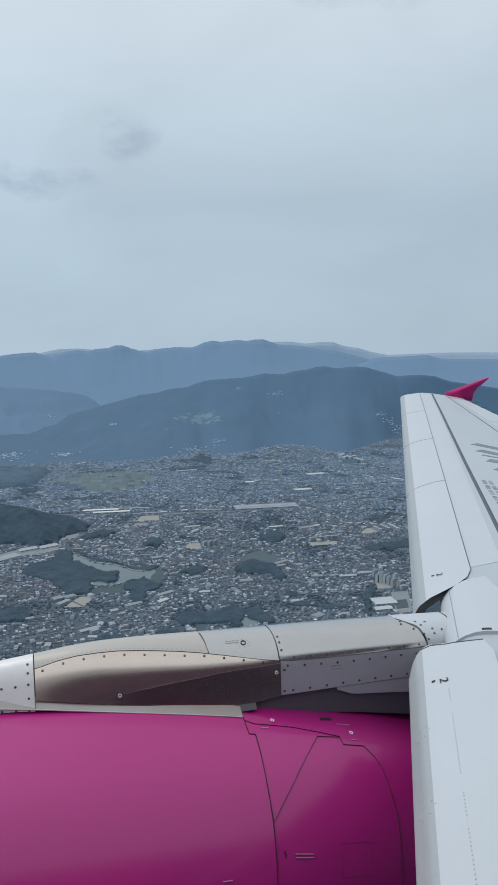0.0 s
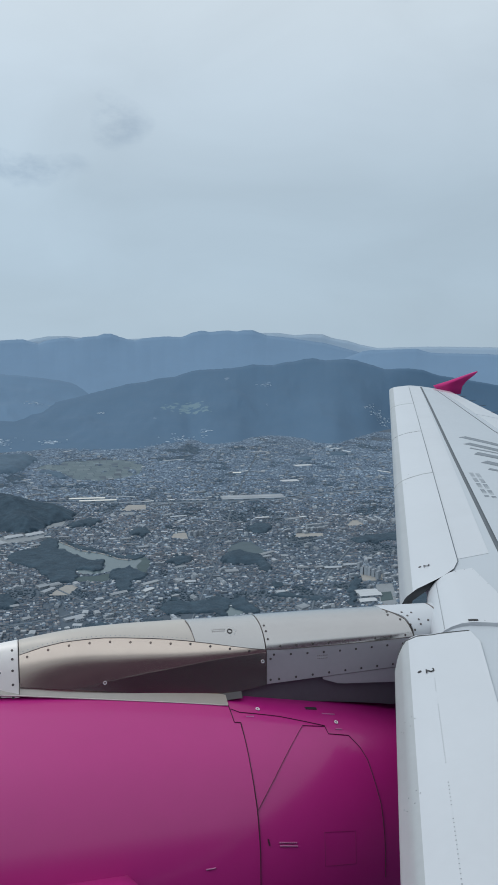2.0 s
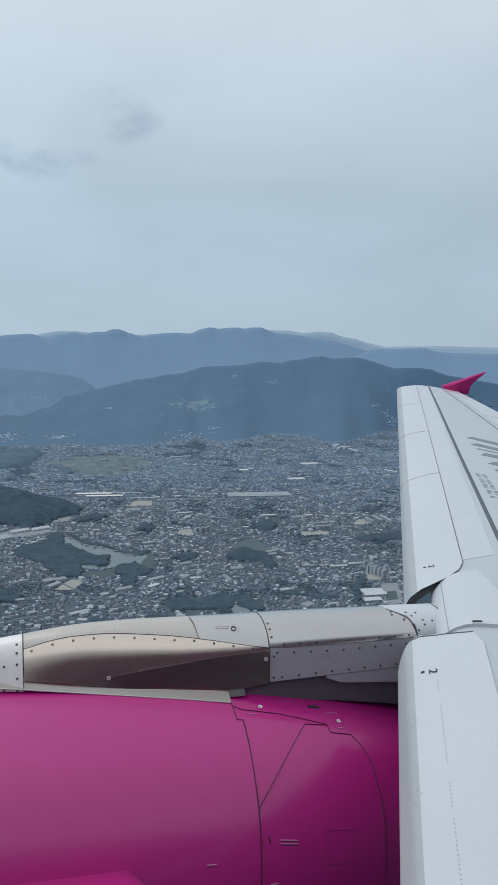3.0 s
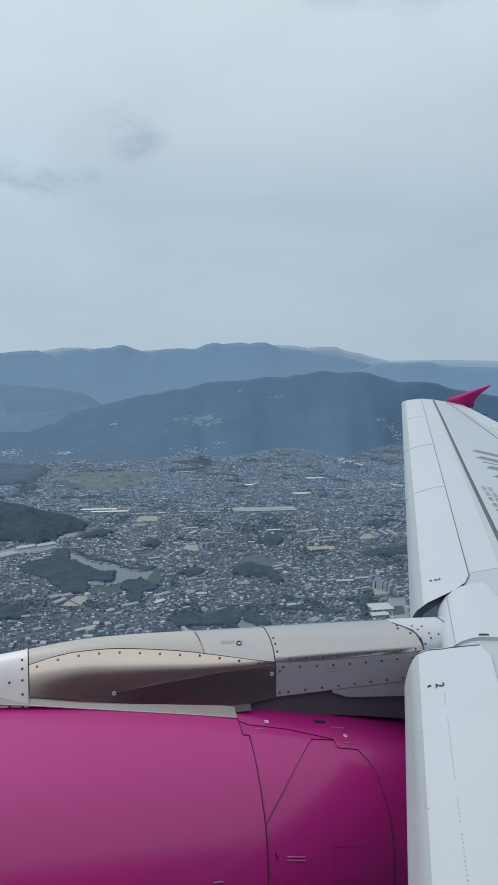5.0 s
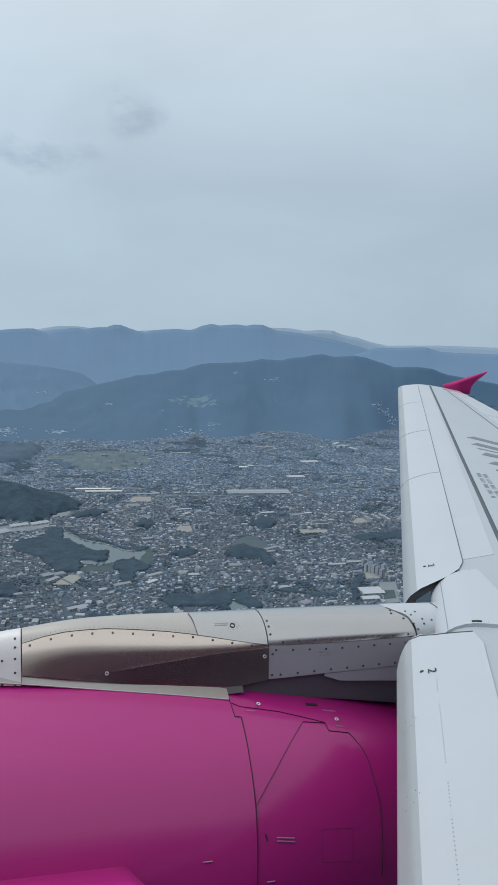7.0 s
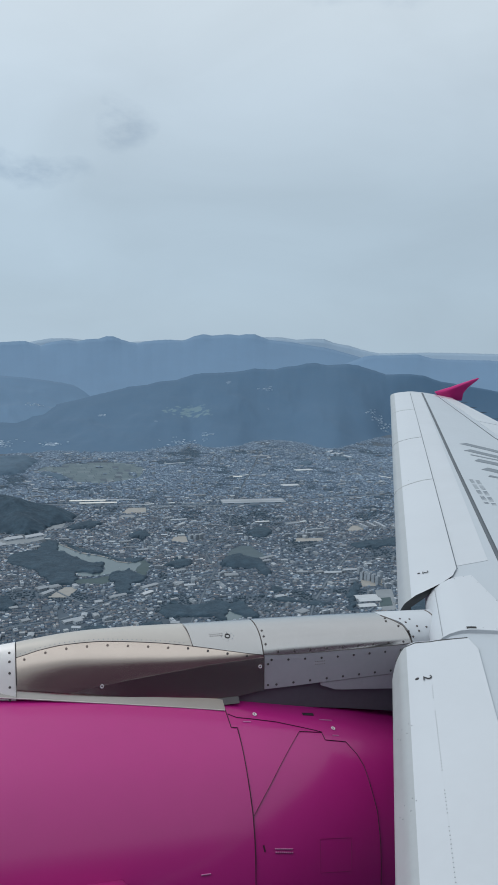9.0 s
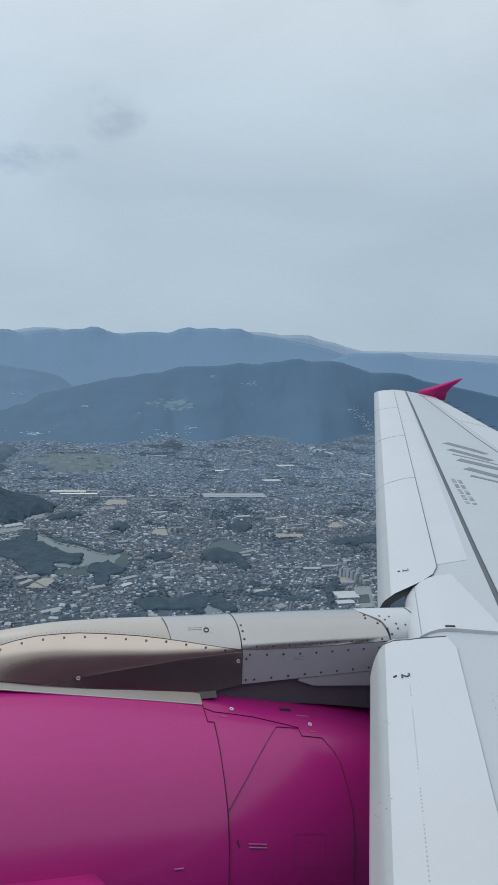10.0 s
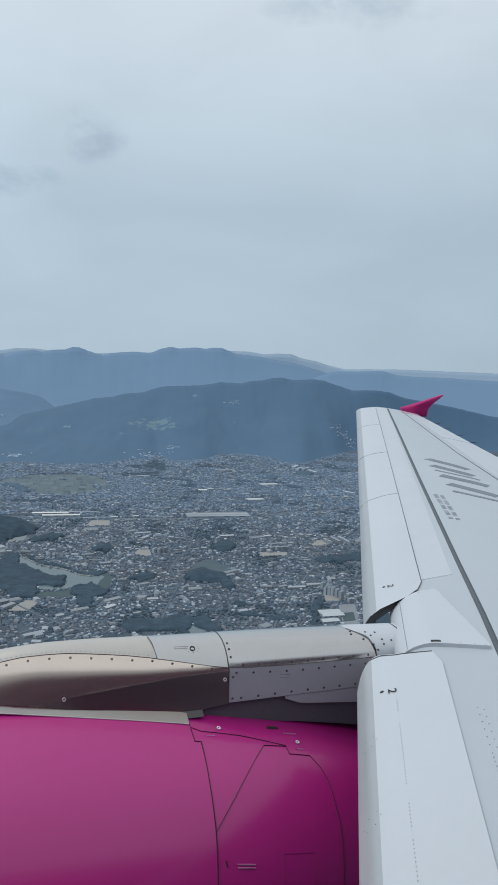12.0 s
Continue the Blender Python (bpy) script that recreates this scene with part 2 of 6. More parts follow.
def normal_of(fn, u, v, du, dv, flip=1.0):
    p = fn(u, v)
    n = (fn(u + du, v) - fn(u - du, v)).cross(fn(u, v + dv) - fn(u, v - dv)).normalized()
    return p, n * flip


# ---- the airplane ----
airplane = tagged(new("airplane"), "white and magenta narrow-body airliner in flight, engine and wing", "airplane")

# wing: x aft, y outboard; s is the distance aft of the slats' nose line
AF_U = (0, .01, .03, .06, .1, .2, .35, .5, .65, .8, 1)
AF_H = (0, .016, .029, .04, .051, .066, .072, .066, .052, .033, .003)


def nose_x(y):
    return 0.19 + 0.491 * y


def nose_z(y):
    return -2.048 + 0.056 * y


def chord(y):
    return 3.75 - 0.2239 * (y - 4.85) if y > 4.85 else 3.75 + 0.5 * (4.85 - y)


def wing_z(s, y):
    c = chord(y)
    u = s / c
    return nose_z(y) + c * (lerp(u, AF_U, AF_H) - 0.05 * max(u, 0))


def wing_p(s, y):
    return Vector((nose_x(y) + s, y, wing_z(s, y)))


def wing_n(s, y):
    return normal_of(wing_p, s, y, 0.03, 0.05)


NOSE = 0.2      # the fixed nose lies this far behind the extended slats' nose


def wing_section(y):
    c = chord(y)
    deep = 0.15 * min(1.0, c / 3.0)
    zt = wing_z(0.46, y)
    pts = []
    for q in (0, .04, .12, .25, .42, .62, .82):
        pts.append((NOSE + 0.26 * q, zt - deep + deep * math.sqrt(1 - (1 - q) ** 2)))
    n = 22
    for k in range(n + 1):
        s = 0.46 + (c - 0.46) * k / n
        pts.append((s, wing_z(s, y)))
    for k in range(n, -1, -1):
        s = 0.26 + (c - 0.26) * k / n
        u = s / c
        pts.append((s, wing_z(s, y) - 0.008 - c * 0.105 * min(1.0, (1 - u) / 0.6)))
    return [Vector((nose_x(y) + s, y, z)) for s, z in pts]


bm = bmesh.new()
wys = [-0.9 + 15.9 * k / 40 for k in range(41)]
rows = grid(bm, [wing_section(y) for y in wys], close_v=True)
tip_mid = [v.co + Vector((0.05, 0.07, 0)) for v in rows[-1]]
zmid = sum(v.co.z for v in rows[-1]) / len(rows[-1])
cap = [bm.verts.new((p.x, p.y, zmid + (p.z - zmid) * 0.6)) for p in tip_mid]
for j in range(len(cap)):
    bm.faces.new((rows[-1][j], rows[-1][(j + 1) % len(cap)], cap[(j + 1) % len(cap)], cap[j]))
bm.faces.new(cap)
bm.faces.new(rows[0])
bmesh.ops.recalc_face_normals(bm, faces=bm.faces)
wing = part("wing", bm, M_WING, airplane, "pale grey painted swept wing")


def slat(y0, y1, name="slat", ahead=0.0):
    """One extended slat; y0 and y1 give its ends for a distance s behind the nose."""
    sec = [(.44, 0), (.40, 0), (.32, 0), (.24, 0), (.17, 0), (.12, 0), (.09, 0), (.075, 0), (.06, 0), (.045, 0), (.03, 0), (.015, 0), (.006, 0), (0, 0)]
    low = [(.003, -.02), (.015, -.045), (.045, -.062), (.075, -.05)]
    bm = bmesh.new()
    n = 10
    table = []
    for k in range(n + 1):
        row = []
        for s, _ in sec:
            y = y0(s) + (y1(s) - y0(s)) * k / n
            row.append(Vector((nose_x(y) + s - ahead * (1 - s / 0.44), y, wing_z(s, y) + 0.014)))
        for s, dz in low:
            y = y0(s) + (y1(s) - y0(s)) * k / n
            row.append(Vector((nose_x(y) + s - ahead, y, nose_z(y) + dz)))
        for s, d in ((.09, .06), (.15, .055), (.25, .035), (.36, .018), (.44, .008)):
            y = y0(s) + (y1(s) - y0(s)) * k / n
            row.append(Vector((nose_x(y) + s, y, wing_z(s, y) + 0.014 - d)))
        table.append(row)
    vs = grid(bm, table, close_v=True)
    for f in bm.faces:
        mid = f.calc_center_median()
        s = mid.x - nose_x(mid.y) + ahead
        if s < 0.09:
            f.material_index = 1
    for row in (vs[0], vs[-1]):
        f = bm.faces.new(row)
        f.material_index = 2
    bmesh.ops.recalc_face_normals(bm, faces=bm.faces)
    for e in bm.edges:
        if len(e.link_faces) == 2 and e.calc_face_angle(0) > 0.7:
            e.smooth = False
    return part(name, bm, (M_SLAT, M_NOSE, M_RUBBER_SHADE), wing, "white leading-edge slat with a grey nose")


slat_1 = slat(lambda s: 0.75, lambda s: lerp(s, (0, .01, .02, .035, .06, .09, .12, .2, .4, .42, .44), (3.64, 3.71, 3.755, 3.795, 3.825, 3.825, 3.81, 3.745, 3.64, 3.60, 3.48)), ahead=0.05)
slat_2 = slat(lambda s: lerp(s, (0, .23, .386, .44), (4.44, 4.46, 4.52, 4.68)), lambda s: 7.24)
for a, b in ((7.255, 9.62), (9.635, 12.24), (12.255, 14.78)):
    slat(lambda s, a=a: a, lambda s, b=b: b)


def slat1_n(s, y):
    return normal_of(lambda a, b: Vector((nose_x(b) + a - 0.05 * (1 - a / 0.44), b, wing_z(a, b) + 0.014)), s, y, 0.02, 0.05)


def line(path, width, material, name, off=0.003, label="", parent=None):
    return part(name, ribbon(wing_n, path, width, off, 8), material, parent or wing, label)


def plate(name, s0, s1, y0, y1, off, material, nu=8, nv=16, label="", parent=None):
    """A skin plate on the wing between two lines s0(y), s1(y)."""
    fn = lambda u, y: wing_n(s0(y) + (s1(y) - s0(y)) * u, y)
    us = [k / nu for k in range(nu + 1)]
    vs = [y0 + (y1 - y0) * k / nv for k in range(nv + 1)]
    return part(name, shell(fn, us, vs, off, 0.012), material, parent or wing, label)


# lighter skin behind the slats, the grey walkway line, the rear spar line, control surfaces
plate("leading_edge_panel", lambda y: 0.452, lambda y: 0.70, 4.75, 14.8, 0.003, M_LEP, 4, 40, "whiter skin strip behind the slats")
line([(0.78, -0.5), (0.80, 4.0), (0.765, 8.0), (0.735, 14.9)], 0.036, M_STRIPE, "walkway_line", 0.003, "dark grey line along the wing")
rear = lambda y: lerp(y, (-0.9, 4.85, 8.44, 14.95), (4.4, 2.62, 1.82, 1.06))
line([(rear(y), y) for y in (-0.5, 2.0, 4.85, 7.0, 10.0, 14.9)], 0.016, M_STRIPE, "spar_line", 0.004)
plate("aileron", lambda y: rear(y) + 0.14, lambda y: chord(y) - 0.01, 11.6, 14.6, 0.006, M_SLAT, 5, 12, "white aileron")
plate("flap", lambda y: rear(y) + 0.14, lambda y: chord(y) - 0.01, 5.2, 11.55, 0.006, M_SLAT, 5, 18, "white trailing-edge flap")
for y in (7.247, 12.247):
    line([(0.03, y), (0.44, y)], 0.012, M_FAINT, "slat_joint", 0.018)
line([(0.448, 4.7), (0.448, 14.75)], 0.004, M_MARK, "slat_gap", 0.006)

# static wicks along the outer trailing edge
for y in (11.7, 12.4, 13.1, 13.7, 14.3):
    c = chord(y)
    a = wing_p(c - 0.03, y)
    bm = bmesh.new()
    rows = []
    for k, r in ((0, 0.006), (0.5, 0.005), (1, 0.003)):
        q = a + Vector((0.16 * k, 0.02 * k, 0.004 * k + 0.004))
        rows.append([q + Vector((0, r * math.cos(t), r * math.sin(t))) for t in (0, 1.57, 3.14, 4.71)])
    grid(bm, rows, close_v=True)
    bm.faces.new([bm.verts[:][k] for k in (8, 9, 10, 11)])
    part("static_wick", bm, M_INK, wing)

# pale pink plate over the aft end of the tip
plate("wingtip_paint", lambda y: 1.02, lambda y: chord(y) - 0.03, 14.62, 14.96, 0.004, M_PINKTIP, 5, 6, "pale pink plate on the wingtip")

# wingtip fence, a thin swept plate standing on the tip
prof = [(8.62, -1.14), (9.0, -1.04), (9.40, -0.92), (9.68, -0.84), (9.70, -0.855), (9.60, -0.93), (9.42, -1.05), (9.31, -1.17), (9.27, -1.33), (9.0, -1.32), (8.7, -1.22)]
bm = bmesh.new()
va = [bm.verts.new((x, 15.02 + 0.10 * (z + 1.2), z)) for x, z in prof]
vb = [bm.verts.new((x, 15.06 + 0.10 * (z + 1.2), z)) for x, z in prof]
bm.faces.new(va)
bm.faces.new(vb[::-1])
for k in range(len(prof)):
    q = (k + 1) % len(prof)
    bm.faces.new((va[k], vb[k], vb[q], va[q]))
bmesh.ops.recalc_face_normals(bm, faces=bm.faces)
bmesh.ops.bevel(bm, geom=list(bm.edges), offset=0.008, segments=2, affect="EDGES")
part("wingtip_fence", bm, M_FIN, wing, "magenta swept wingtip fence")

# dark ribbon painted as the gap shadow along the inner slat's end
part("slat_end_seal", ribbon(lambda s, y: slat1_n(s, y), [(0.02, 3.765), (0.06, 3.825), (0.12, 3.795), (0.2, 3.735), (0.4, 3.636)], 0.012, 0.001, 6), M_RUBBER_SHADE, wing)

# fairing where the pylon meets the wing, between the slats
fair_low = lambda s: lerp(s, (NOSE, .47, .75), (3.78, 3.68, 3.53))
fair_top = lambda s: lerp(s, (NOSE, .40, .53, .75), (4.47, 4.50, 4.49, 3.56))


def fair_p(s, v):
    y = fair_low(s) + (fair_top(s) - fair_low(s)) * v
    zt = wing_z(0.46, y)
    if s < 0.46:
        q = (s - NOSE) / 0.26
        z = zt - 0.17 + 0.17 * math.sqrt(max(0.0, 1 - (1 - q) ** 2))
    else:
        z = wing_z(s, y)
    return Vector((nose_x(y) + s, y, z))


fair_n = lambda s, v: (fair_p(s, v), Vector((-0.25 if s < 0.3 else -0.02, 0, 1)).normalized())
part("pylon_fairing", shell(fair_n, [NOSE, .203, .212, .23, .26, .30, .36, .42, .47, .53, .60, .68, .75], [k / 6 for k in range(7)], 0.022, 0.03), M_SLAT, wing, "white fairing plate over the pylon joint")
part("fairing_joint", ribbon(lambda s, v: (fair_p(s, v) + fair_n(s, v)[1] * 0.022, fair_n(s, v)[1]), [(0.262, 0.02), (0.262, 0.98)], 0.004), M_RIVET, wing)
part("fairing_slot", ribbon(lambda s, v: (fair_p(s, v) + fair_n(s, v)[1] * 0.022, fair_n(s, v)[1]), [(0.40, 0.03), (0.46, 0.03)], 0.022), M_INK, wing)


def nut_mesh(name, r, h, material, ring=0.0):
    bm = bmesh.new()
    n = 10
    c = [(math.cos(2 * math.pi * k / n), math.sin(2 * math.pi * k / n)) for k in range(n)]
    if ring:
        grid(bm, [[(x * r, y * r, 0), (x * r, y * r, h), (x * ring, y * ring, h), (x * ring, y * ring, 0)] for x, y in c], close_u=True, close_v=True)
    else:
        vs = grid(bm, [[(x * r, y * r, -h), (x * r, y * r, h * 0.6), (x * r * 0.8, y * r * 0.8, h)] for x, y in c], close_u=True)
        bm.faces.new([row[2] for row in vs])
    bmesh.ops.recalc_face_normals(bm, faces=bm.faces)
    me = bpy.data.meshes.new(name)
    bm.to_mesh(me)
    bm.free()
    me.materials.append(material)
    return me


ME_NUT = nut_mesh("fastener", 0.0068, 0.003, M_BOLT)
ME_NUT_TAN = nut_mesh("fastener", 0.0068, 0.003, M_BOLT_TAN)
ME_RIVET = nut_mesh("rivet", 0.0028, 0.0016, M_RIVET)
ME_DOT = nut_mesh("drain_dot", 0.011, 0.003, M_INK)
ME_RING = nut_mesh("latch_ring", 0.0105, 0.003, M_WHITE, 0.006)


def stud(name, me, pn, parent, off=0.0):
    p, nrm = pn
    ob = new(name, me)
    ob.matrix_world = Matrix.Translation(p + nrm * off) @ nrm.to_track_quat("Z", "Y").to_matrix().to_4x4()
    ob.parent = parent
    return ob


for s, v in [(0.40, 0.97), (0.47, 0.99), (0.53, 0.97), (0.56, 0.97), (0.60, 0.97), (0.64, 0.97), (0.68, 0.97), (0.72, 0.96), (0.5, 0.03), (0.58, 0.03), (0.66, 0.04), (0.72, 0.06)]:
    stud("rivet", ME_RIVET, (fair_p(s, v), fair_n(s, v)[1]), wing, 0.022)


# rivet rows on the slats and the skin
for k in range(56):
    y = 3.28 - k * 0.021 - (0.10 if k > 5 else 0) - (0.10 if k > 26 else 0) - (0.05 if k > 33 else 0)
    stud("rivet", ME_RIVET, slat1_n(0.185, y), wing)
for k in range(40):
    stud("rivet", ME_RIVET, wing_n(0.56 + 0.03 * (k % 2) * (k < 12), 3.0 - k * 0.03), wing)
for y in (3.05, 2.55):
    for a in range(6):
        stud("rivet", ME_RIVET, slat1_n(0.05 + 0.03 * math.cos(a), y + 0.035 * math.sin(a)), wing)
for s, y in ((0.30, 11.9), (0.42, 8.5), (0.2, 9.55), (0.14, 9.58), (0.17, 7.4), (0.13, 7.08)):
    stud("rivet", ME_RIVET, wing_n(s, y), wing, 0.014)


def lettering(name, text, size, place, right, up, material, parent, deep=0.0006, stretch=1.0):
    """Writing as a mesh, standing on a surface with the given right and up directions."""
    cu = bpy.data.curves.new(name, "FONT")
    cu.body, cu.size, cu.extrude, cu.align_x, cu.align_y = text, size, deep, "CENTER", "CENTER"
    tmp = new("lettering_source", cu)
    bpy.context.view_layer.update()
    me = bpy.data.meshes.new_from_object(tmp.evaluated_get(bpy.context.evaluated_depsgraph_get()))
    me.name = name
    bpy.data.objects.remove(tmp)
    me.materials.clear()
    me.materials.append(material)
    right = right.normalized()
    z = right.cross(up).normalized()
    up = z.cross(right)
    ob = new(name, me)
    ob.matrix_world = Matrix.Translation(place) @ Matrix((right * stretch, up, z)).transposed().to_4x4()
    ob.parent = parent
    return ob


for surf, s, y, size in ((slat1_n, 0.166, 3.37, 0.062), (wing_n, 0.21, 4.76, 0.06)):
    p, nrm = surf(s, y)
    lettering("slat_number", "2", size, p + nrm * (0.004 if surf is slat1_n else 0.018), surf(s, y - 0.03)[0] - surf(s, y + 0.03)[0], surf(s + 0.03, y)[0] - surf(s - 0.03, y)[0], M_INK, wing, stretch=1.6)
stud("drain_dot", ME_DOT, slat1_n(0.118, 3.41), wing)
stud("drain_dot", ME_DOT, wing_n(0.163, 4.79), wing, 0.014)


# plain bars in place of the registration and of the small print on the wing
def bar(s0, y0, s1, y1, width, material, name="marking_bar"):
    return part(name, ribbon(wing_n, [(s0, y0), (s1, y1)], width, 0.0025, 6), material, wing)


for s0, y0, s1, y1, wide in ((1.02, 9.15, 1.57, 8.66, 0.19), (1.03, 8.70, 1.57, 8.24, 0.19), (1.04, 8.40, 1.62, 8.02, 0.07), (1.08, 8.10, 1.67, 7.70, 0.20),
                             (1.12, 7.64, 1.68, 7.18, 0.19), (1.12, 7.28, 1.66, 6.93, 0.09)):
    bar(s0, y0, s1, y1, wide, M_MARK)
for s0, s1, y0 in ((0.855, 0.905, 7.13), (0.925, 0.975, 7.08)):
    for k in range(22):
        if k % 5 == 4:
            continue
        y = y0 - k * 0.044
        bar(s0 + 0.002 * k, y, s1 + 0.002 * k - 0.004, y - 0.012, 0.017, M_MARK, "small_print")

# ---- pylon: x along, q round the section from the inboard foot (-1) over the crest (0) to the outboard foot (1) ----
PX = (-1.0, -.6, -.175, 0, .27, .575, .93, 1.35, 1.75, 2.12, 2.5, 3.0)
PTOP = (-1.86, -1.745, -1.682, -1.665, -1.634, -1.635, -1.652, -1.668, -1.68, -1.695, -1.706, -1.72)
PLOW = (-1.98, -1.92, -1.895, -1.90, -1.94, -1.985, -2.035, -2.07, -2.13, -2.20, -2.27, -2.3)
PWID = (.02, .07, .11, .125, .155, .175, .19, .2, .2, .2, .19, .17)


def soft(x, xs, ys, w=0.13):
    """Straight pieces between the stations, rounded off."""
    return sum(k * lerp(x + d * w, xs, ys) for d, k in ((-1, 1), (-.5, 2), (0, 2), (.5, 2), (1, 1))) / 8


def arch(x):
    """The angle at which the rounded crest ends and the flat flank begins."""
    return radians(lerp(x, (1.2, 1.4), (72, 84)))


def pylon_p(x, q):
    top, low, w = soft(x, PX, PTOP), soft(x, PX, PLOW), soft(x, PX, PWID)
    h = min(lerp(x, (-.2, .1, .3, .6, 1.0, 1.3, 2.2, 2.5), (.22, .25, .25, .21, .15, .125, .115, .15)), top - low - 0.005)
    if abs(q) < 0.6:
        end = arch(x)
        a, c = abs(q) / 0.6 * end, math.cos(end) ** 0.92
        yy, zz = (math.sin(a) / math.sin(end)) ** 0.92 * w, top - h + (math.cos(a) ** 0.92 - c) / (1 - c) * h
    else:
        k = (abs(q) - 0.6) / 0.4
        yy, zz = w, top - h + (low - (top - h)) * k
    drop = max(0.0, (top - zz) / (top - low))
    yy += lerp(x, (-.5, 0, .3, .7, 1.4, 2.0), (.03, .045, .032, .022, .020, .0)) * drop ** lerp(x, (.3, .8), (2, 1))
    return Vector((x, 4.2 + math.copysign(yy, q), zz))


def pylon_n(x, q):
    d = 0.02
    return normal_of(pylon_p, x, q, 0.02, d, 1.0)


def span(a, b, n):
    return [a + (b - a) * k / n for k in range(n + 1)]


def q_at(x, z):
    """Where the inboard side of the pylon has the height z."""
    a, b = -1.0, -0.01
    for _ in range(16):
        m = (a + b) / 2
        a, b = (m, b) if pylon_p(x, m).z < z else (a, m)
    return (a + b) / 2


# inner body under the skin plates, coloured dark as recess shade
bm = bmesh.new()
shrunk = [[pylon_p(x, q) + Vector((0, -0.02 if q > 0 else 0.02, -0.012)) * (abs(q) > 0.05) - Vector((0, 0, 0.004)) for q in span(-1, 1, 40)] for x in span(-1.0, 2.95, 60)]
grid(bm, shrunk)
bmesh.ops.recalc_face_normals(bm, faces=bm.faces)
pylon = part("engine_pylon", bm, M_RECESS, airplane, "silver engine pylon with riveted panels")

SEAM_X = (-1.0, 0, .17, .43, .76, .92, 1.32, 1.68, 2.23)
SEAM_Z = (-1.9, -1.715, -1.672, -1.662, -1.690, -1.712, -1.782, -1.794, -1.803)


def seam_q(x):
    return q_at(x, soft(x, SEAM_X, SEAM_Z, 0.1))


SIDE_X, SIDE_Z = (-1.0, 0, .39, .69, 1.05, 1.12, 1.33), (-1.92, -1.857, -1.91, -1.960, -2.008, -2.003, -1.976)


def flatline(c):
    return lambda v: c


def pylon_plate(name, x0, x1, lo, hi, off, material, label="", nx=18, nq=14, crease=False):
    """A skin plate between x0(v) and x1(v), v running from lo to hi round the section."""
    x0, x1 = (flatline(k) if isinstance(k, (int, float)) else k for k in (x0, x1))

    def fn(u, v):
        x = x0(v) + (x1(v) - x0(v)) * u
        a, b = lo(x), hi(x)
        if crease:
            knee = max(-0.602, a + 0.01)
            return pylon_n(x, lerp(v, (0, 0.4, 0.46, 1), (a, knee, knee + 0.004, b)))
        return pylon_n(x, a + (b - a) * v)
    return part(name, shell(fn, span(0, 1, nx), span(0, 1, nq), off, 0.01), material, pylon, label)


CAP_END = lambda v: lerp(v, (0, 0.4, 1), (0.926, 0.90, 0.90))
AFT_END = lambda v: lerp(v, (0, 0.2, 0.42, 1), (2.235, 2.21, 2.12, 2.12))
pylon_plate("nose_fairing", -0.98, -0.006, lambda x: -0.98, lambda x: 0.98, 0.004, M_NOSEF, "pale riveted nose fairing", 16, 30)
pylon_plate("upper_skin", 0.0, lambda v: CAP_END(v) - 0.003, lambda x: seam_q(x) + 0.004, lambda x: 0.97, 0.004, M_TANCAP, "smooth tan-silver upper skin", 24, 20)
pylon_plate("side_skin", 0.0, 1.316, lambda x: q_at(x, lerp(x, SIDE_X, SIDE_Z)), lambda x: seam_q(x) - 0.004, 0.004, M_TAN, "shiny bare metal side skin", 40, 50, True)
pylon_plate("upper_skin", lambda v: CAP_END(v), 1.312, lambda x: seam_q(x) + 0.004, lambda x: 0.97, 0.004, M_CAP, "", 10, 20)
pylon_plate("upper_skin", 1.318, lambda v: AFT_END(v) - 0.003, lambda x: seam_q(x) + 0.004, lambda x: 0.97, 0.005, M_SILV, "silvery upper skin beside the wing", 18, 30)
pylon_plate("access_panel", 1.32, 2.235, lambda x: q_at(x, -1.972), lambda x: seam_q(x) - 0.004, 0.006, M_PANEL, "light grey riveted access panel", 18, 10)
pylon_plate("lower_lip", 1.66, 2.3, lambda x: q_at(x, lerp(x, (1.66, 1.76, 2.3), (-1.99, -2.03, -2.085))), lambda x: q_at(x, -1.976), 0.002, M_PANEL, "", 14, 4)
pylon_plate("aft_fairing", lambda v: lerp(v, (0, 0.25, 0.37, 0.48, 1), (2.24, 2.24, 2.215, 2.12, 2.12)), 2.75, lambda x: -0.9, lambda x: 0.97, 0.006, M_SLAT, "white riveted fairing ahead of the wing", 10, 40)

# skirt strip along the foot of the pylon
part("skirt", shell(lambda x, v: (Vector((x, lerp(x, (-1, 0, 1.08, 1.2), (4.12, 4.035, 3.925, 3.92)) - lerp(x, (.2, .8), (.003, .009)) + lerp(x, (0, 1.08), (0.045, 0.065)) * v, lerp(x, (-1, -.35, 0, 1.2), (-1.89, -1.845, -1.885, -2.055)) + lerp(x, (0, .3, .8), (-.008, -.004, .005)) + lerp(x, (.2, .8), (.048, .03)) * v)), Vector((0, -0.8, 0.6))), span(-0.95, 1.078, 24), span(0, 1, 3), 0.004, 0.012), M_SKIRT, pylon, "dull metal skirt strip")
part("skirt_edge", ribbon(lambda x, v: (Vector((x, lerp(x, (-1, 0, 1.08), (4.12, 4.035, 3.925)) - lerp(x, (.2, .8), (.008, .013)), lerp(x, (-1, -.35, 0, 1.2), (-1.89, -1.845, -1.885, -2.055)) + lerp(x, (0, .3, .8), (-.009, -.005, .003)))), Vector((0, -0.7, 0.7))), [(-0.95, 0), (1.075, 0)], 0.0045, 0.006, 24), M_EDGE, pylon)


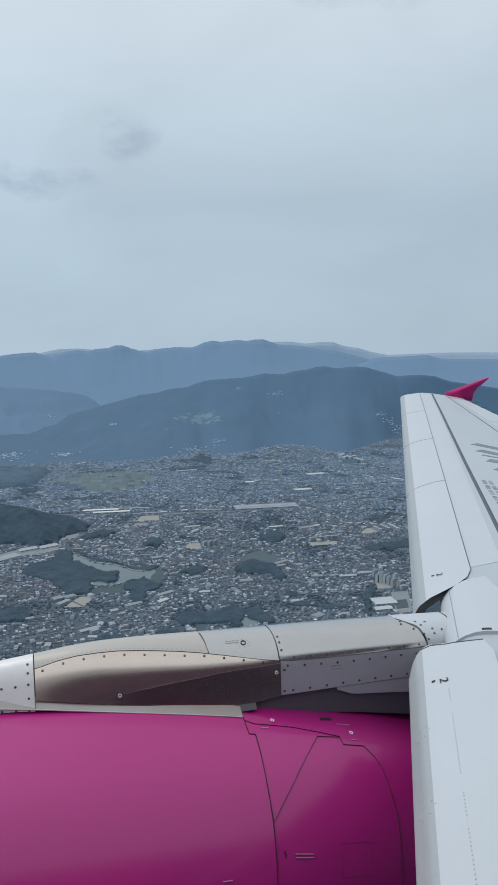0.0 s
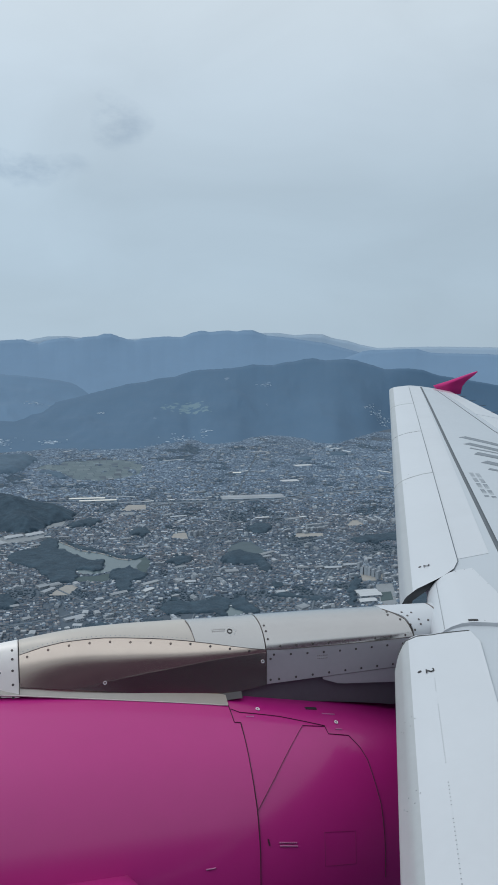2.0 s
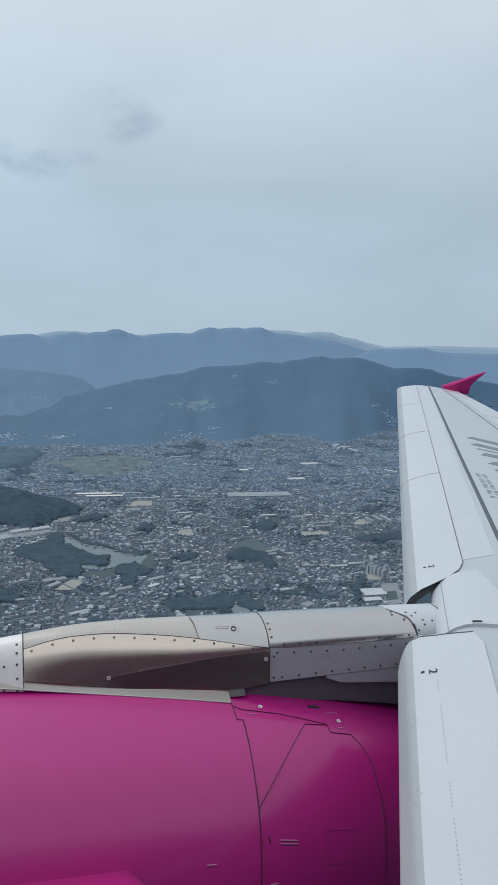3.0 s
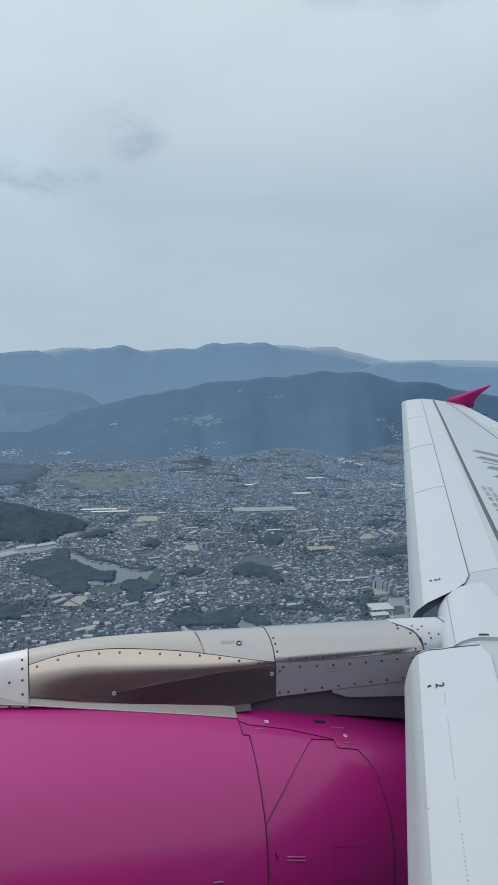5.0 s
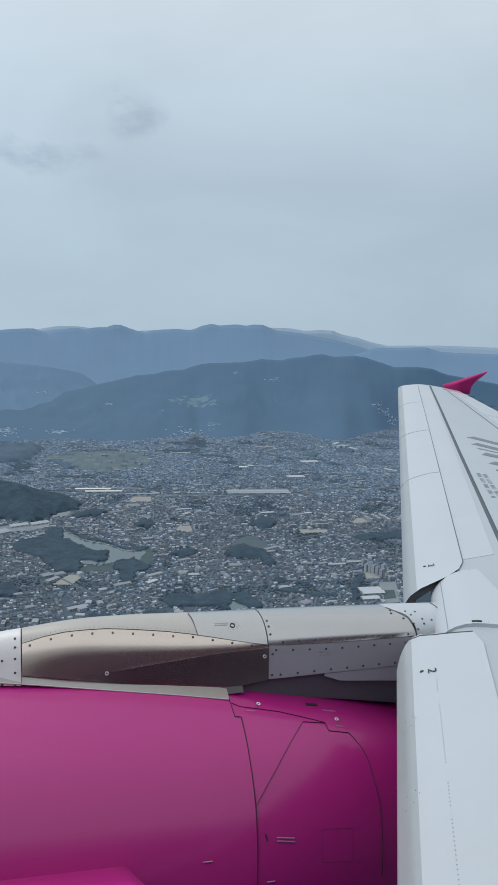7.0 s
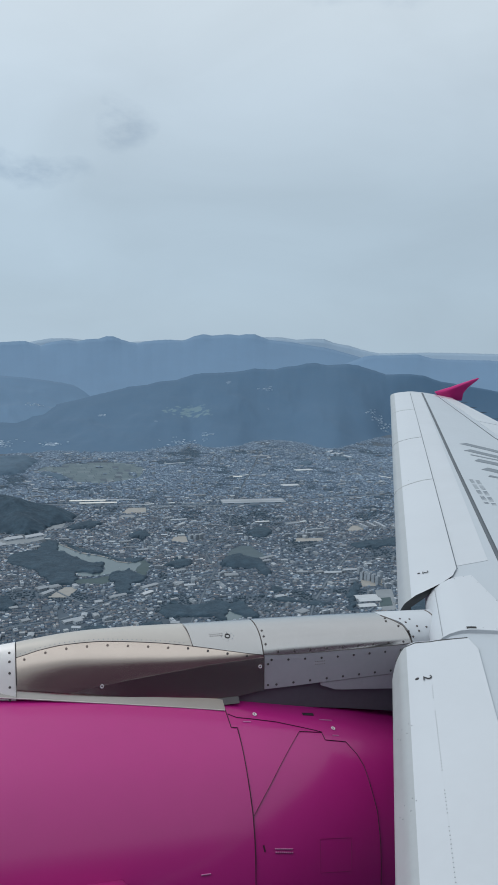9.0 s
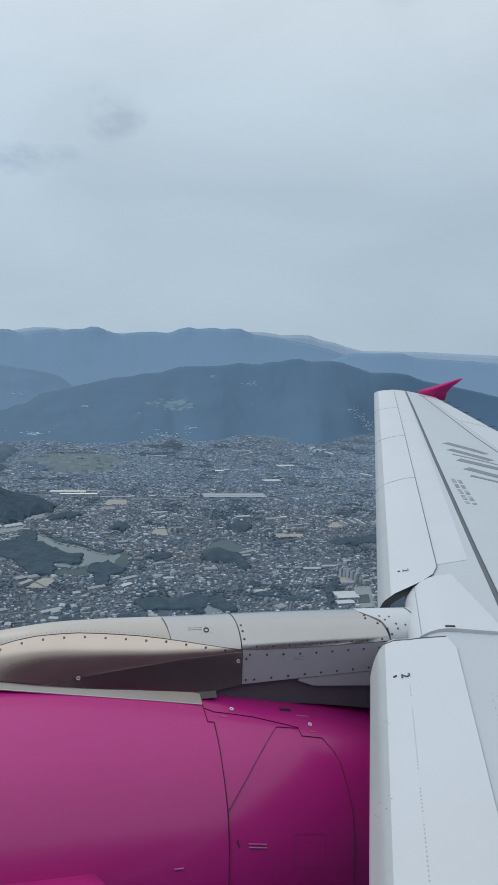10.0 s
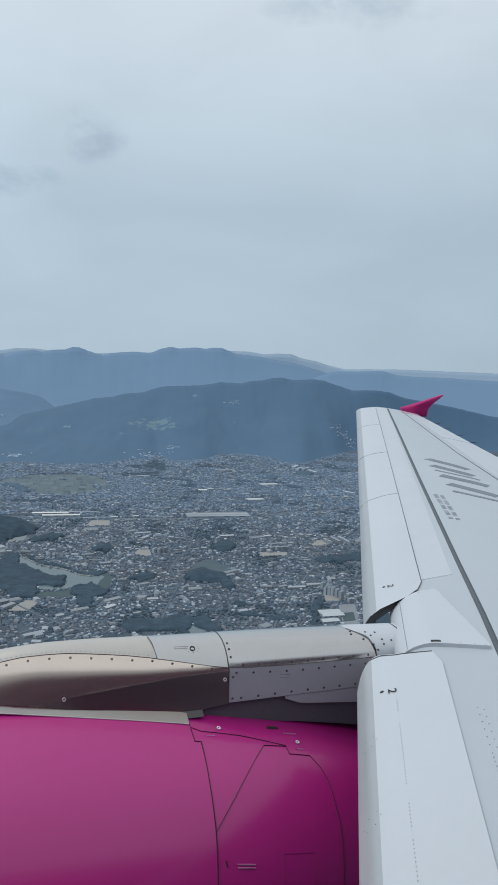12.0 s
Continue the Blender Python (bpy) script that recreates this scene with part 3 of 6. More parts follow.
# bracket that carries on from the skirt under the side skin
part("skirt_bracket", shell(lambda x, v: (Vector((x, 3.955 + 0.03 * v, -2.024 + 0.026 * v)), Vector((0, -0.8, 0.6))), span(1.05, 1.17, 6), span(0, 1, 2), 0.004, 0.01), M_BRACKET, pylon, "dull bracket behind the skirt strip")


def pylon_line(path, w=0.0016, name="panel_joint"):
    return part(name, ribbon(pylon_n, path, w, 0.008, 8), M_SEAM, pylon)


pylon_line([(x, seam_q(x)) for x in span(0.0, 1.315, 12)])
pylon_line([(x, seam_q(x)) for x in span(1.32, 2.235, 8)])
pylon_line([(-0.004, q) for q in (-0.98, -0.6, -0.3, 0.0)])
pylon_line([(0.926, seam_q(0.926)), (0.90, 0.0)])
pylon_line([(1.318, q_at(1.318, -1.97)), (1.318, -0.6), (1.317, seam_q(1.315)), (1.316, -0.3), (1.315, 0.0)])
pylon_line([(2.235, -0.8), (2.236, seam_q(2.235)), (2.21, -0.26), (2.12, 0.0)])

pylon_line([(2.46, -0.8), (2.45, -0.5), (2.45, -0.2), (2.45, 0.1)], 0.009)
for k in range(3):
    part("small_print", ribbon(pylon_n, [(2.37 + 0.014 * k, -0.44 - 0.05 * k), (2.378 + 0.014 * k, -0.40 - 0.05 * k)], 0.012, 0.0085, 3), M_INK, pylon)
for x in span(0.04, 1.22, 11):
    stud("fastener", ME_NUT_TAN if x < 0.85 else ME_NUT, pylon_n(x, seam_q(x) - (0.05 if x < 0.85 else 0.035)), pylon, 0.004)
for x in span(0.02, 0.88, 34):
    stud("rivet", ME_RIVET, pylon_n(x, seam_q(x) + 0.03), pylon, 0.003)
for x in span(1.40, 2.18, 8):
    stud("fastener", ME_NUT, pylon_n(x, seam_q(x) + 0.045), pylon, 0.004)
for x in span(1.36, 2.16, 8):
    stud("fastener", ME_NUT, pylon_n(x, seam_q(x) - 0.05), pylon, 0.006)
for x in span(1.39, 2.10, 7):
    stud("fastener", ME_NUT, pylon_n(x, q_at(x, -1.952)), pylon, 0.006)
for z in (-1.83, -1.95):
    stud("fastener", ME_NUT, pylon_n(1.34, q_at(1.34, z)), pylon, 0.006)
for q in (-0.42, -0.3, -0.2):
    stud("fastener", ME_NUT, pylon_n(1.335, q), pylon, 0.005)
for x, q in ((2.12, -0.15), (2.18, -0.26), (2.23, -0.36), (2.25, -0.45), (2.26, -0.55), (2.26, -0.62), (2.13, -0.08), (2.24, -0.2), (2.30, -0.36), (2.30, -0.28), (2.36, -0.30), (2.22, -0.12), (2.28, -0.14), (2.42, -0.42), (2.44, -0.5)):
    stud("fastener", ME_NUT, pylon_n(x, q), pylon, 0.006)
for q in (-0.93, -0.83, -0.73, -0.63, -0.52, -0.41, -0.3, -0.19):
    stud("fastener", ME_NUT, pylon_n(-0.035, q), pylon, 0.003)
for x in (-0.33, -0.25, -0.17, -0.10):
    for q in (-0.42, -0.70):
        stud("fastener", ME_NUT, pylon_n(x, q), pylon, 0.003)
for x, q in ((1.13, -0.26),):
    p, nrm = pylon_n(x, q)
    stud("latch_ring", nut_mesh("latch_ring", 0.016, 0.003, M_INK, 0.011), (p, nrm), pylon, 0.004)
    for a in range(8):
        stud("rivet", ME_RIVET, pylon_n(x + 0.035 * math.cos(a * math.pi / 4), q + 0.06 * math.sin(a * math.pi / 4)), pylon, 0.004)
stud("latch_ring", ME_RING, pylon_n(0.43, q_at(0.43, -1.87)), pylon, 0.004)
stud("latch_ring", ME_RING, pylon_n(1.295, q_at(1.295, -1.84)), pylon, 0.004)
for x0, n, q, dq in ((1.03, 7, -0.245, 0.03), (1.62, 6, -0.68, 0.02)):
    for r in range(2):
        for k in range(n):
            part("small_print", ribbon(pylon_n, [(x0 + 0.011 * k, q + dq * r), (x0 + 0.011 * k + 0.008, q + dq * r)], 0.006, 0.0064 if x0 > 1.4 else 0.0044, 1), M_PRINT, pylon)

# ---- engine nacelle: x along, a is the angle in degrees from the top towards the fuselage ----
NX = (-2.15, -2.0, -1.7, -1.2, -.5, .3, 1.08, 1.7, 2.3, 3.1)
NR = (1.0, 1.07, 1.14, 1.215, 1.26, 1.25, 1.2, 1.096, .95, .73)


def smooth_r(x):
    w = 0.25
    return (lerp(x - w, NX, NR) + 2 * lerp(x - w / 2, NX, NR) + 2 * lerp(x, NX, NR) + 2 * lerp(x + w / 2, NX, NR) + lerp(x + w, NX, NR)) / 8 + 0.004 if x > -1.7 else lerp(x, NX, NR)


def cowl_p(x, a):
    r, t = smooth_r(x), radians(a)
    turn = min(0.9, max(0.0, radians(min(a % 360, 360 - a % 360) - 28)))
    r -= 0.16 * turn * turn / (turn + 0.25)
    return Vector((x, 4.2 - r * math.sin(t), -3.2 - 0.04 * (x - 1.08) + r * math.cos(t)))


def cowl_n(x, a):
    return normal_of(cowl_p, x, a, 0.03, 1.0, -1.0)


def cowl_seam(a):
    """Where the fan cowl meets the reverser cowl, by angle."""
    return lerp(min(a, 360 - a), (0, 19.8, 20.2, 26, 32, 42.7, 51.4, 55.6, 75, 180), (1.078, 1.079, 1.112, 1.108, 1.10, 1.088, 1.071, 1.06, 1.015, 1.0))


COWL_A = sorted([*span(0, 360, 144)[:-1], 19.79, 20.21, 340.21, 339.79])


def cowl(name, x0, x1, nx, material, label):
    bm = bmesh.new()
    rows = []
    x0, x1 = ((lambda a, c=c: c) if isinstance(c, (int, float)) else c for c in (x0, x1))
    for k, u in enumerate([0, *span(0, 1, nx), 1]):
        inner = k in (0, nx + 2)
        row = []
        for a in COWL_A:
            p, nrm = cowl_n(x0(a) + (x1(a) - x0(a)) * u, a)
            row.append(p - nrm * (0.03 if inner else 0.0))
        rows.append(row)
    grid(bm, rows, close_v=True)
    bmesh.ops.recalc_face_normals(bm, faces=bm.faces)
    for e in bm.edges:
        if len(e.link_faces) == 2 and e.calc_face_angle(0) > 0.7:
            e.smooth = False
    return part(name, bm, material, nacelle, label)


bm = bmesh.new()
grid(bm, [[cowl_p(x, a) + (Vector((x, 4.2, -3.2)) - cowl_p(x, a)).normalized() * 0.02 for a in span(0, 360, 48)[:-1]] for x in span(-1.9, 3.0, 30)], close_v=True)
bmesh.ops.recalc_face_normals(bm, faces=bm.faces)
nacelle = part("engine_nacelle", bm, M_DARK, airplane, "large glossy magenta engine nacelle")
cowl("inlet_lip", -2.15, -1.905, 6, M_LIP, "bare metal inlet lip")
cowl("fan_cowl", -1.9, lambda a: cowl_seam(a) - 0.002, 40, M_MAG, "glossy magenta fan cowl")
cowl("reverser_cowl", lambda a: cowl_seam(a) + 0.002, 3.05, 30, M_MAG, "magenta thrust reverser cowl")
bm = bmesh.new()
grid(bm, [[(x, 4.2 + r * math.sin(radians(a)), -3.2 - 0.04 * x + r * math.cos(radians(a))) for a in span(0, 360, 32)[:-1]] for x, r in ((-2.1, .97), (-1.6, .9), (-1.2, .88), (-1.2, .3), (-1.6, .02))], close_v=True)
part("fan_inlet", bm, M_DARK, nacelle)
bm = bmesh.new()
grid(bm, [[(x, 4.2 + r * math.sin(radians(a)), -3.3 + r * math.cos(radians(a))) for a in span(0, 360, 32)[:-1]] for x, r in ((2.6, .62), (3.4, .52), (4.0, .38), (4.3, .3), (4.3, .22), (4.9, .02))], close_v=True)
part("exhaust_nozzle", bm, M_DARK, nacelle)


def cowl_line(path, w=0.0020, name="cowl_joint", material=None, off=0.004):
    path = [(x + lerp(a, (32, 58), (0, 0.016)), a) for x, a in path]
    return part(name, ribbon(cowl_n, path, w, off, 5), material or M_MSEAM, nacelle)


cowl_line([(1.078, 14.2), (1.079, 19.8), (1.114, 19.9), (1.108, 26), (1.10, 32), (1.083, 42.7), (1.06, 51.4), (1.045, 55.6), (1.02, 66)], 0.0028)
cowl_line([(1.083, 42.7), (1.217, 35.3), (1.465, 20.6)])
cowl_line([(1.465, 20.6), (1.599, 20.6), (1.603, 23.2), (1.725, 23.5), (1.765, 27.5), (1.783, 31.3), (1.78, 43.7), (1.755, 51.9), (1.72, 62)])
cowl_line([(1.083, 15.1), (1.127, 16.3), (1.347, 17.5), (1.502, 19.2), (1.601, 20.4)])
cowl_line([(1.415, 49), (1.59, 49.5), (1.56, 57.3), (1.387, 56.6), (1.415, 49)], 0.0015, material=M_MFAINT, off=0.0012)
for x, a in ((1.238, 15.0), (1.683, 18.8)):
    stud("latch_ring", nut_mesh("latch_ring", 0.012, 0.003, M_WHITE, 0.006), cowl_n(x, a), nacelle, 0.002)
part("vent_slot", ribbon(cowl_n, [(1.53, 13.7), (1.60, 13.5)], 0.018, 0.004, 3), M_INK, nacelle)
for x0, x1, a in ((1.62, 1.70, 15.5), (1.155, 1.20, 17.8), (0.783, 0.83, 53.3), (1.084, 1.126, 59.1), (1.66, 1.70, 21.4)):
    cowl_line([(x0, a), (x1, a)], 0.006, "small_print", M_PINKMARK, 0.003)
for r in range(2):
    for k in range(9):
        x = 1.163 + k * 0.0105
        cowl_line([(x, 50.0 + 0.75 * r + k * 0.06), (x + 0.008, 50.0 + 0.75 * r + k * 0.06)], 0.007, "small_print", M_PINKMARK, 0.003)
cowl_line([(1.108, 48.9), (1.111, 50.3)], 0.007, "latch", M_MSEAM)
# strake: a thin blade standing out from the cowl's flank
STRAKE_UP = Vector((0, -1, 0.12)).normalized()


def strake_h(x):
    return lerp(x, (-0.8, 0.1, 0.43), (0.02, 0.21, 0.25))


def strake_p(x, k):
    return cowl_p(x, 52.7) + STRAKE_UP * (strake_h(x) * k - 0.02 * (1 - k)) + Vector((0.11 * k, 0, 0))


bm = bmesh.new()
rows = []
for x in span(-0.8, 0.43, 20):
    th = Vector((0, 0.1, 1)) * 0.006
    rows.append([strake_p(x, 0) - th * 2, strake_p(x, 1) - th * 0.6, strake_p(x, 1.02), strake_p(x, 1) + th * 0.6, strake_p(x, 0) + th * 2])
grid(bm, rows, close_v=True)
bm.verts.ensure_lookup_table()
bm.faces.new([bm.verts[k] for k in range(len(bm.verts) - 5, len(bm.verts))])
bm.faces.new([bm.verts[k] for k in range(5)])
bmesh.ops.recalc_face_normals(bm, faces=bm.faces)
strake = part("strake", bm, M_MAG, nacelle, "magenta strake blade with white lettering")
lettering("lettering", "STEP", 0.058, strake_p(0.265, 0.80) + Vector((0, 0, 0.014)), Vector((1, 0, -0.04)), -STRAKE_UP, M_WHITE, nacelle)

# ---- fuselage side behind the window seat ----
# never in view; its colours serve what pylon and cowl mirror
bm = bmesh.new()
grid(bm, [[(x, -2.25 + r * math.sin(radians(a)), -0.1 + r * 1.04 * math.cos(radians(a))) for a in span(0, 360, 64)[:-1]] for x, r in ((-14, .3), (-13, 1.1), (-11.5, 1.7), (-9, 1.97), (0, 1.975), (9, 1.975), (14, 1.9), (19, 1.2), (22, .4))], close_v=True)
bmesh.ops.recalc_face_normals(bm, faces=bm.faces)
for f in bm.faces:
    m = f.calc_center_median()
    if m.z < 0.35:
        f.material_index = 1
part("fuselage", bm, [M_FUSE, M_BELLY], airplane, "unseen fuselage, grey-white and plum darkened for engine reflections")
# unseen fairing under the wing root, below the cabin, enlarged for pylon reflections
bm = bmesh.new()
grid(bm, [[(x, -2.25 + 2.05 * r * math.copysign(abs(math.sin(radians(a))) ** 0.6, math.sin(radians(a))), -1.85 + 2.4 * r * math.copysign(abs(math.cos(radians(a))) ** 0.6, math.cos(radians(a)))) for a in span(0, 360, 48)[:-1]] for x, r in ((-4.5, .35), (-3.8, .7), (-2.6, .92), (-1.2, 1.0), (8, 1.0), (10, .85), (11.5, .4))], close_v=True)
bmesh.ops.recalc_face_normals(bm, faces=bm.faces)
for f in bm.faces:
    if f.calc_center_median().z < -2.3:
        f.material_index = 1
part("belly_fairing", bm, [M_BELLY, M_UNDER], airplane, "unseen enlarged plum fairing, added for the pylon's reflection")

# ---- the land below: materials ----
# ground and near house colours carry a blue tint standing in for haze
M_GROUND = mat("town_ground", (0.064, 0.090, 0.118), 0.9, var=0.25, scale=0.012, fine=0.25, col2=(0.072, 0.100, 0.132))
M_ROOF = mat("house_roofs", (0.2, 0.2, 0.2), 0.6, var=0.22, scale=0.008, fine=1.0, island=(
    (0, (0.055, 0.080, 0.108)), (0.26, (0.082, 0.113, 0.145)), (0.46, (0.113, 0.143, 0.177)), (0.58, (0.145, 0.135, 0.141)), (0.68, (0.186, 0.180, 0.185)),
    (0.74, (0.198, 0.249, 0.301)), (0.85, (0.309, 0.361, 0.408)), (0.925, (0.393, 0.435, 0.460)), (0.962, (0.460, 0.460, 0.460))))
# far roofs and walls: paler, bluer copies with haze painted into the colour
M_ROOF_HAZED = mat("hazed_house_roofs", (0.200, 0.200, 0.200), 0.7, var=0.2, scale=0.006, fine=0.3, island=(
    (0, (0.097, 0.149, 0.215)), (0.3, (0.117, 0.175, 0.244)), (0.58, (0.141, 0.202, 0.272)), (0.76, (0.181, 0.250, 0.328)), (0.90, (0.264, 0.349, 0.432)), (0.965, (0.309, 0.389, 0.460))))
M_WALL_HAZED = mat("hazed_house_walls", (0.3, 0.3, 0.3), 0.8, var=0.1, scale=0.02, fine=0.3, island=(
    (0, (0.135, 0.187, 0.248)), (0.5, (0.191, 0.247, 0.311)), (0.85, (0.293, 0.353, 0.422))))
M_WALL = mat("house_walls", (0.3, 0.3, 0.3), 0.8, var=0.1, scale=0.05, fine=1.0, island=(
    (0, (0.127, 0.177, 0.243)), (0.35, (0.185, 0.249, 0.326)), (0.65, (0.253, 0.327, 0.413)), (0.88, (0.403, 0.504, 0.620))))
M_ROOF_DARK = mat("dark_tiled_roofs", (0.1, 0.1, 0.1), 0.6, var=0.22, scale=0.008, fine=1.0, island=(
    (0, (0.045, 0.064, 0.086)), (0.35, (0.062, 0.085, 0.112)), (0.6, (0.088, 0.115, 0.143)), (0.8, (0.135, 0.160, 0.185)), (0.9, (0.23, 0.27, 0.31)), (0.965, (0.42, 0.45, 0.47))))
M_ROOF_BROWN = mat("brown_roofs", (0.1, 0.1, 0.1), 0.6, var=0.22, scale=0.008, fine=1.0, island=(
    (0, (0.064, 0.078, 0.098)), (0.25, (0.094, 0.100, 0.115)), (0.48, (0.128, 0.128, 0.140)), (0.66, (0.180, 0.182, 0.192)), (0.8, (0.15, 0.185, 0.225)), (0.9, (0.35, 0.38, 0.41)), (0.96, (0.52, 0.53, 0.54))))
HOUSE_ROOFS = [(word, mat(word.replace(" ", "_") + "_house_roof", col, 0.6, var=0.2, scale=0.3, fine=2.0, obj=0.35)) for word, col in (
    ("dark grey", (0.060, 0.082, 0.108)), ("grey", (0.095, 0.122, 0.150)), ("pale grey", (0.180, 0.215, 0.250)), ("brown", (0.135, 0.130, 0.138)), ("white", (0.42, 0.45, 0.475)), ("blue-grey", (0.11, 0.155, 0.205)))]
HOUSE_WALLS = [mat(word + "_house_wall", col, 0.8, var=0.12, scale=0.5, fine=3.0, obj=0.4) for word, col in (("white", (0.38, 0.46, 0.56)), ("grey", (0.19, 0.25, 0.325)), ("beige", (0.27, 0.31, 0.35)))]
# leaf green shifted to blue, haze included in the colour
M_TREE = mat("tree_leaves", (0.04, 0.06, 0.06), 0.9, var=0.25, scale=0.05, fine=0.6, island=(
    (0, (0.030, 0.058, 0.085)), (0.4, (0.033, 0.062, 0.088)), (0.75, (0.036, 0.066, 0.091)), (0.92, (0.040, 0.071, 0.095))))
# far leaves, lightened towards blue as painted haze
M_TREE_HAZED = mat("hazed_tree_leaves", (0.06, 0.1, 0.14), 0.9, var=0.2, scale=0.05, fine=0.6, island=(
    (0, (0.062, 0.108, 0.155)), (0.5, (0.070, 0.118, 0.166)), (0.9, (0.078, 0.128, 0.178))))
# canopy takes the same haze-blue shift as the leaves
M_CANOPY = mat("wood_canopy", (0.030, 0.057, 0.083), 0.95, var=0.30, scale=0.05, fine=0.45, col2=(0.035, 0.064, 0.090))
# far canopy, the same wood with haze mixed into its colour
M_CANOPY_HAZED = mat("hazed_wood_canopy", (0.060, 0.104, 0.150), 0.95, var=0.2, scale=0.03, fine=0.3, col2=(0.066, 0.112, 0.158))
M_WATER = mat("pond_water", (0.090, 0.128, 0.142), 0.22, var=0.1, scale=0.01, fine=0.2)
M_GRASS = mat("mown_grass", (0.057, 0.088, 0.096), 0.95, var=0.2, scale=0.05, fine=0.6)
M_SLOPE = mat("open_slope_grass", (0.074, 0.106, 0.124), 0.95, var=0.2, scale=0.03, fine=0.4)
M_SAND = mat("bare_earth_field", (0.27, 0.268, 0.255), 0.9, var=0.12, scale=0.06, fine=0.6)
M_ROAD = mat("road_surface", (0.105, 0.135, 0.165), 0.85, var=0.12, scale=0.03, fine=0.5)
M_LOT = mat("flat_pale_roofs", (0.2, 0.2, 0.2), 0.8, var=0.12, scale=0.1, fine=0.8, island=(
    (0, (0.13, 0.155, 0.18)), (0.4, (0.19, 0.215, 0.24)), (0.7, (0.27, 0.295, 0.32)), (0.9, (0.34, 0.375, 0.40))))
M_YARD = mat("concrete_yard", (0.20, 0.225, 0.245), 0.85, var=0.15, scale=0.04, fine=0.5)
M_PADDY = mat("paddy_fields", (0.11, 0.14, 0.12), 0.9, var=0.12, scale=0.02, fine=0.3, island=(
    (0, (0.096, 0.138, 0.160)), (0.3, (0.104, 0.146, 0.166)), (0.6, (0.112, 0.155, 0.176)), (0.85, (0.128, 0.172, 0.194))))
M_BROOF = mat("metal_roof_pale", (0.27, 0.30, 0.33), 0.5, var=0.08, scale=0.05, fine=0.6, obj=0.5)
M_WROOF = mat("white_metal_roof", (0.42, 0.45, 0.475), 0.5, var=0.06, scale=0.08, fine=0.6)
M_BROOF2 = mat("metal_roof_grey", (0.19, 0.215, 0.24), 0.55, var=0.1, scale=0.05, fine=0.6, obj=0.5)
M_BROOF3 = mat("station_roof", (0.33, 0.36, 0.39), 0.5, var=0.1, scale=0.03, fine=0.6)
M_CREAM = mat("cream_roof", (0.60, 0.60, 0.565), 0.55, var=0.08, scale=0.05, fine=0.6)
M_CONC = mat("building_wall_concrete", (0.31, 0.35, 0.39), 0.8, var=0.1, scale=0.1, fine=0.8, obj=0.5)
# far building walls, haze put into the concrete's colour
M_CONC_HAZED = mat("hazed_building_wall", (0.34, 0.42, 0.50), 0.8, var=0.1, scale=0.1, fine=0.8, obj=0.4)
M_WIN = mat("building_window_glass", (0.13, 0.16, 0.19), 0.25, var=0.1)
# haze is painted into the ridge colours, paler and bluer with distance
M_HILL1 = mat("wooded_mountain_near_hazed", (0.067, 0.130, 0.206), 0.95, var=0.05, scale=0.0035, fine=0.03)
M_HILL2 = mat("wooded_mountain_mid_hazed", (0.104, 0.183, 0.278), 0.95, var=0.07, scale=0.003, fine=0.02)
M_HILL3 = mat("wooded_mountain_far_hazed", (0.138, 0.228, 0.338), 0.95, var=0.05, scale=0.003, fine=0.02)
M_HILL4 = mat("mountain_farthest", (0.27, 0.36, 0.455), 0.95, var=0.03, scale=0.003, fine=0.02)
# hamlet colours are bluish, tinted like the painted haze of the slopes
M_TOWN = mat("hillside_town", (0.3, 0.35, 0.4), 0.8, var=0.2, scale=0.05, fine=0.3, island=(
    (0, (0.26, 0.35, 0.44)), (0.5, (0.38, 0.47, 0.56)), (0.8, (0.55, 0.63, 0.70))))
ZG = -ALT


def bulk(name, verts, faces, materials, index=None):
    me = bpy.data.meshes.new(name)
    me.from_pydata([tuple(map(float, v)) for v in verts] if not isinstance(verts, np.ndarray) else verts.tolist(), [], faces)
    for m in materials:
        me.materials.append(m)
    if index is not None:
        me.polygons.foreach_set("material_index", index)
    me.update()
    return new(name, me)


def polar(az, r):
    return r * math.sin(radians(az)), r * math.cos(radians(az))


# ---- ground: one sheet out to the horizon ----
radii = [0, 200, 500, 800, 1100, 1500, 2000, 2700, 3500, 4300, 4960]
verts, faces = [(0, 0, ZG)], []
NA = 96
for r in radii[1:]:
    for k in range(NA):
        verts.append((r * math.sin(2 * math.pi * k / NA), r * math.cos(2 * math.pi * k / NA), ZG))
for k in range(NA):
    faces.append((0, 1 + (k + 1) % NA, 1 + k))
for i in range(len(radii) - 2):
    for k in range(NA):
        a, b = 1 + i * NA + k, 1 + i * NA + (k + 1) % NA
        faces.append((a, b, b + NA, a + NA))
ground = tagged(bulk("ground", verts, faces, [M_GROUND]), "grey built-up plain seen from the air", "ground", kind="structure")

# ---- mountains ----
SHIFT = -0.41


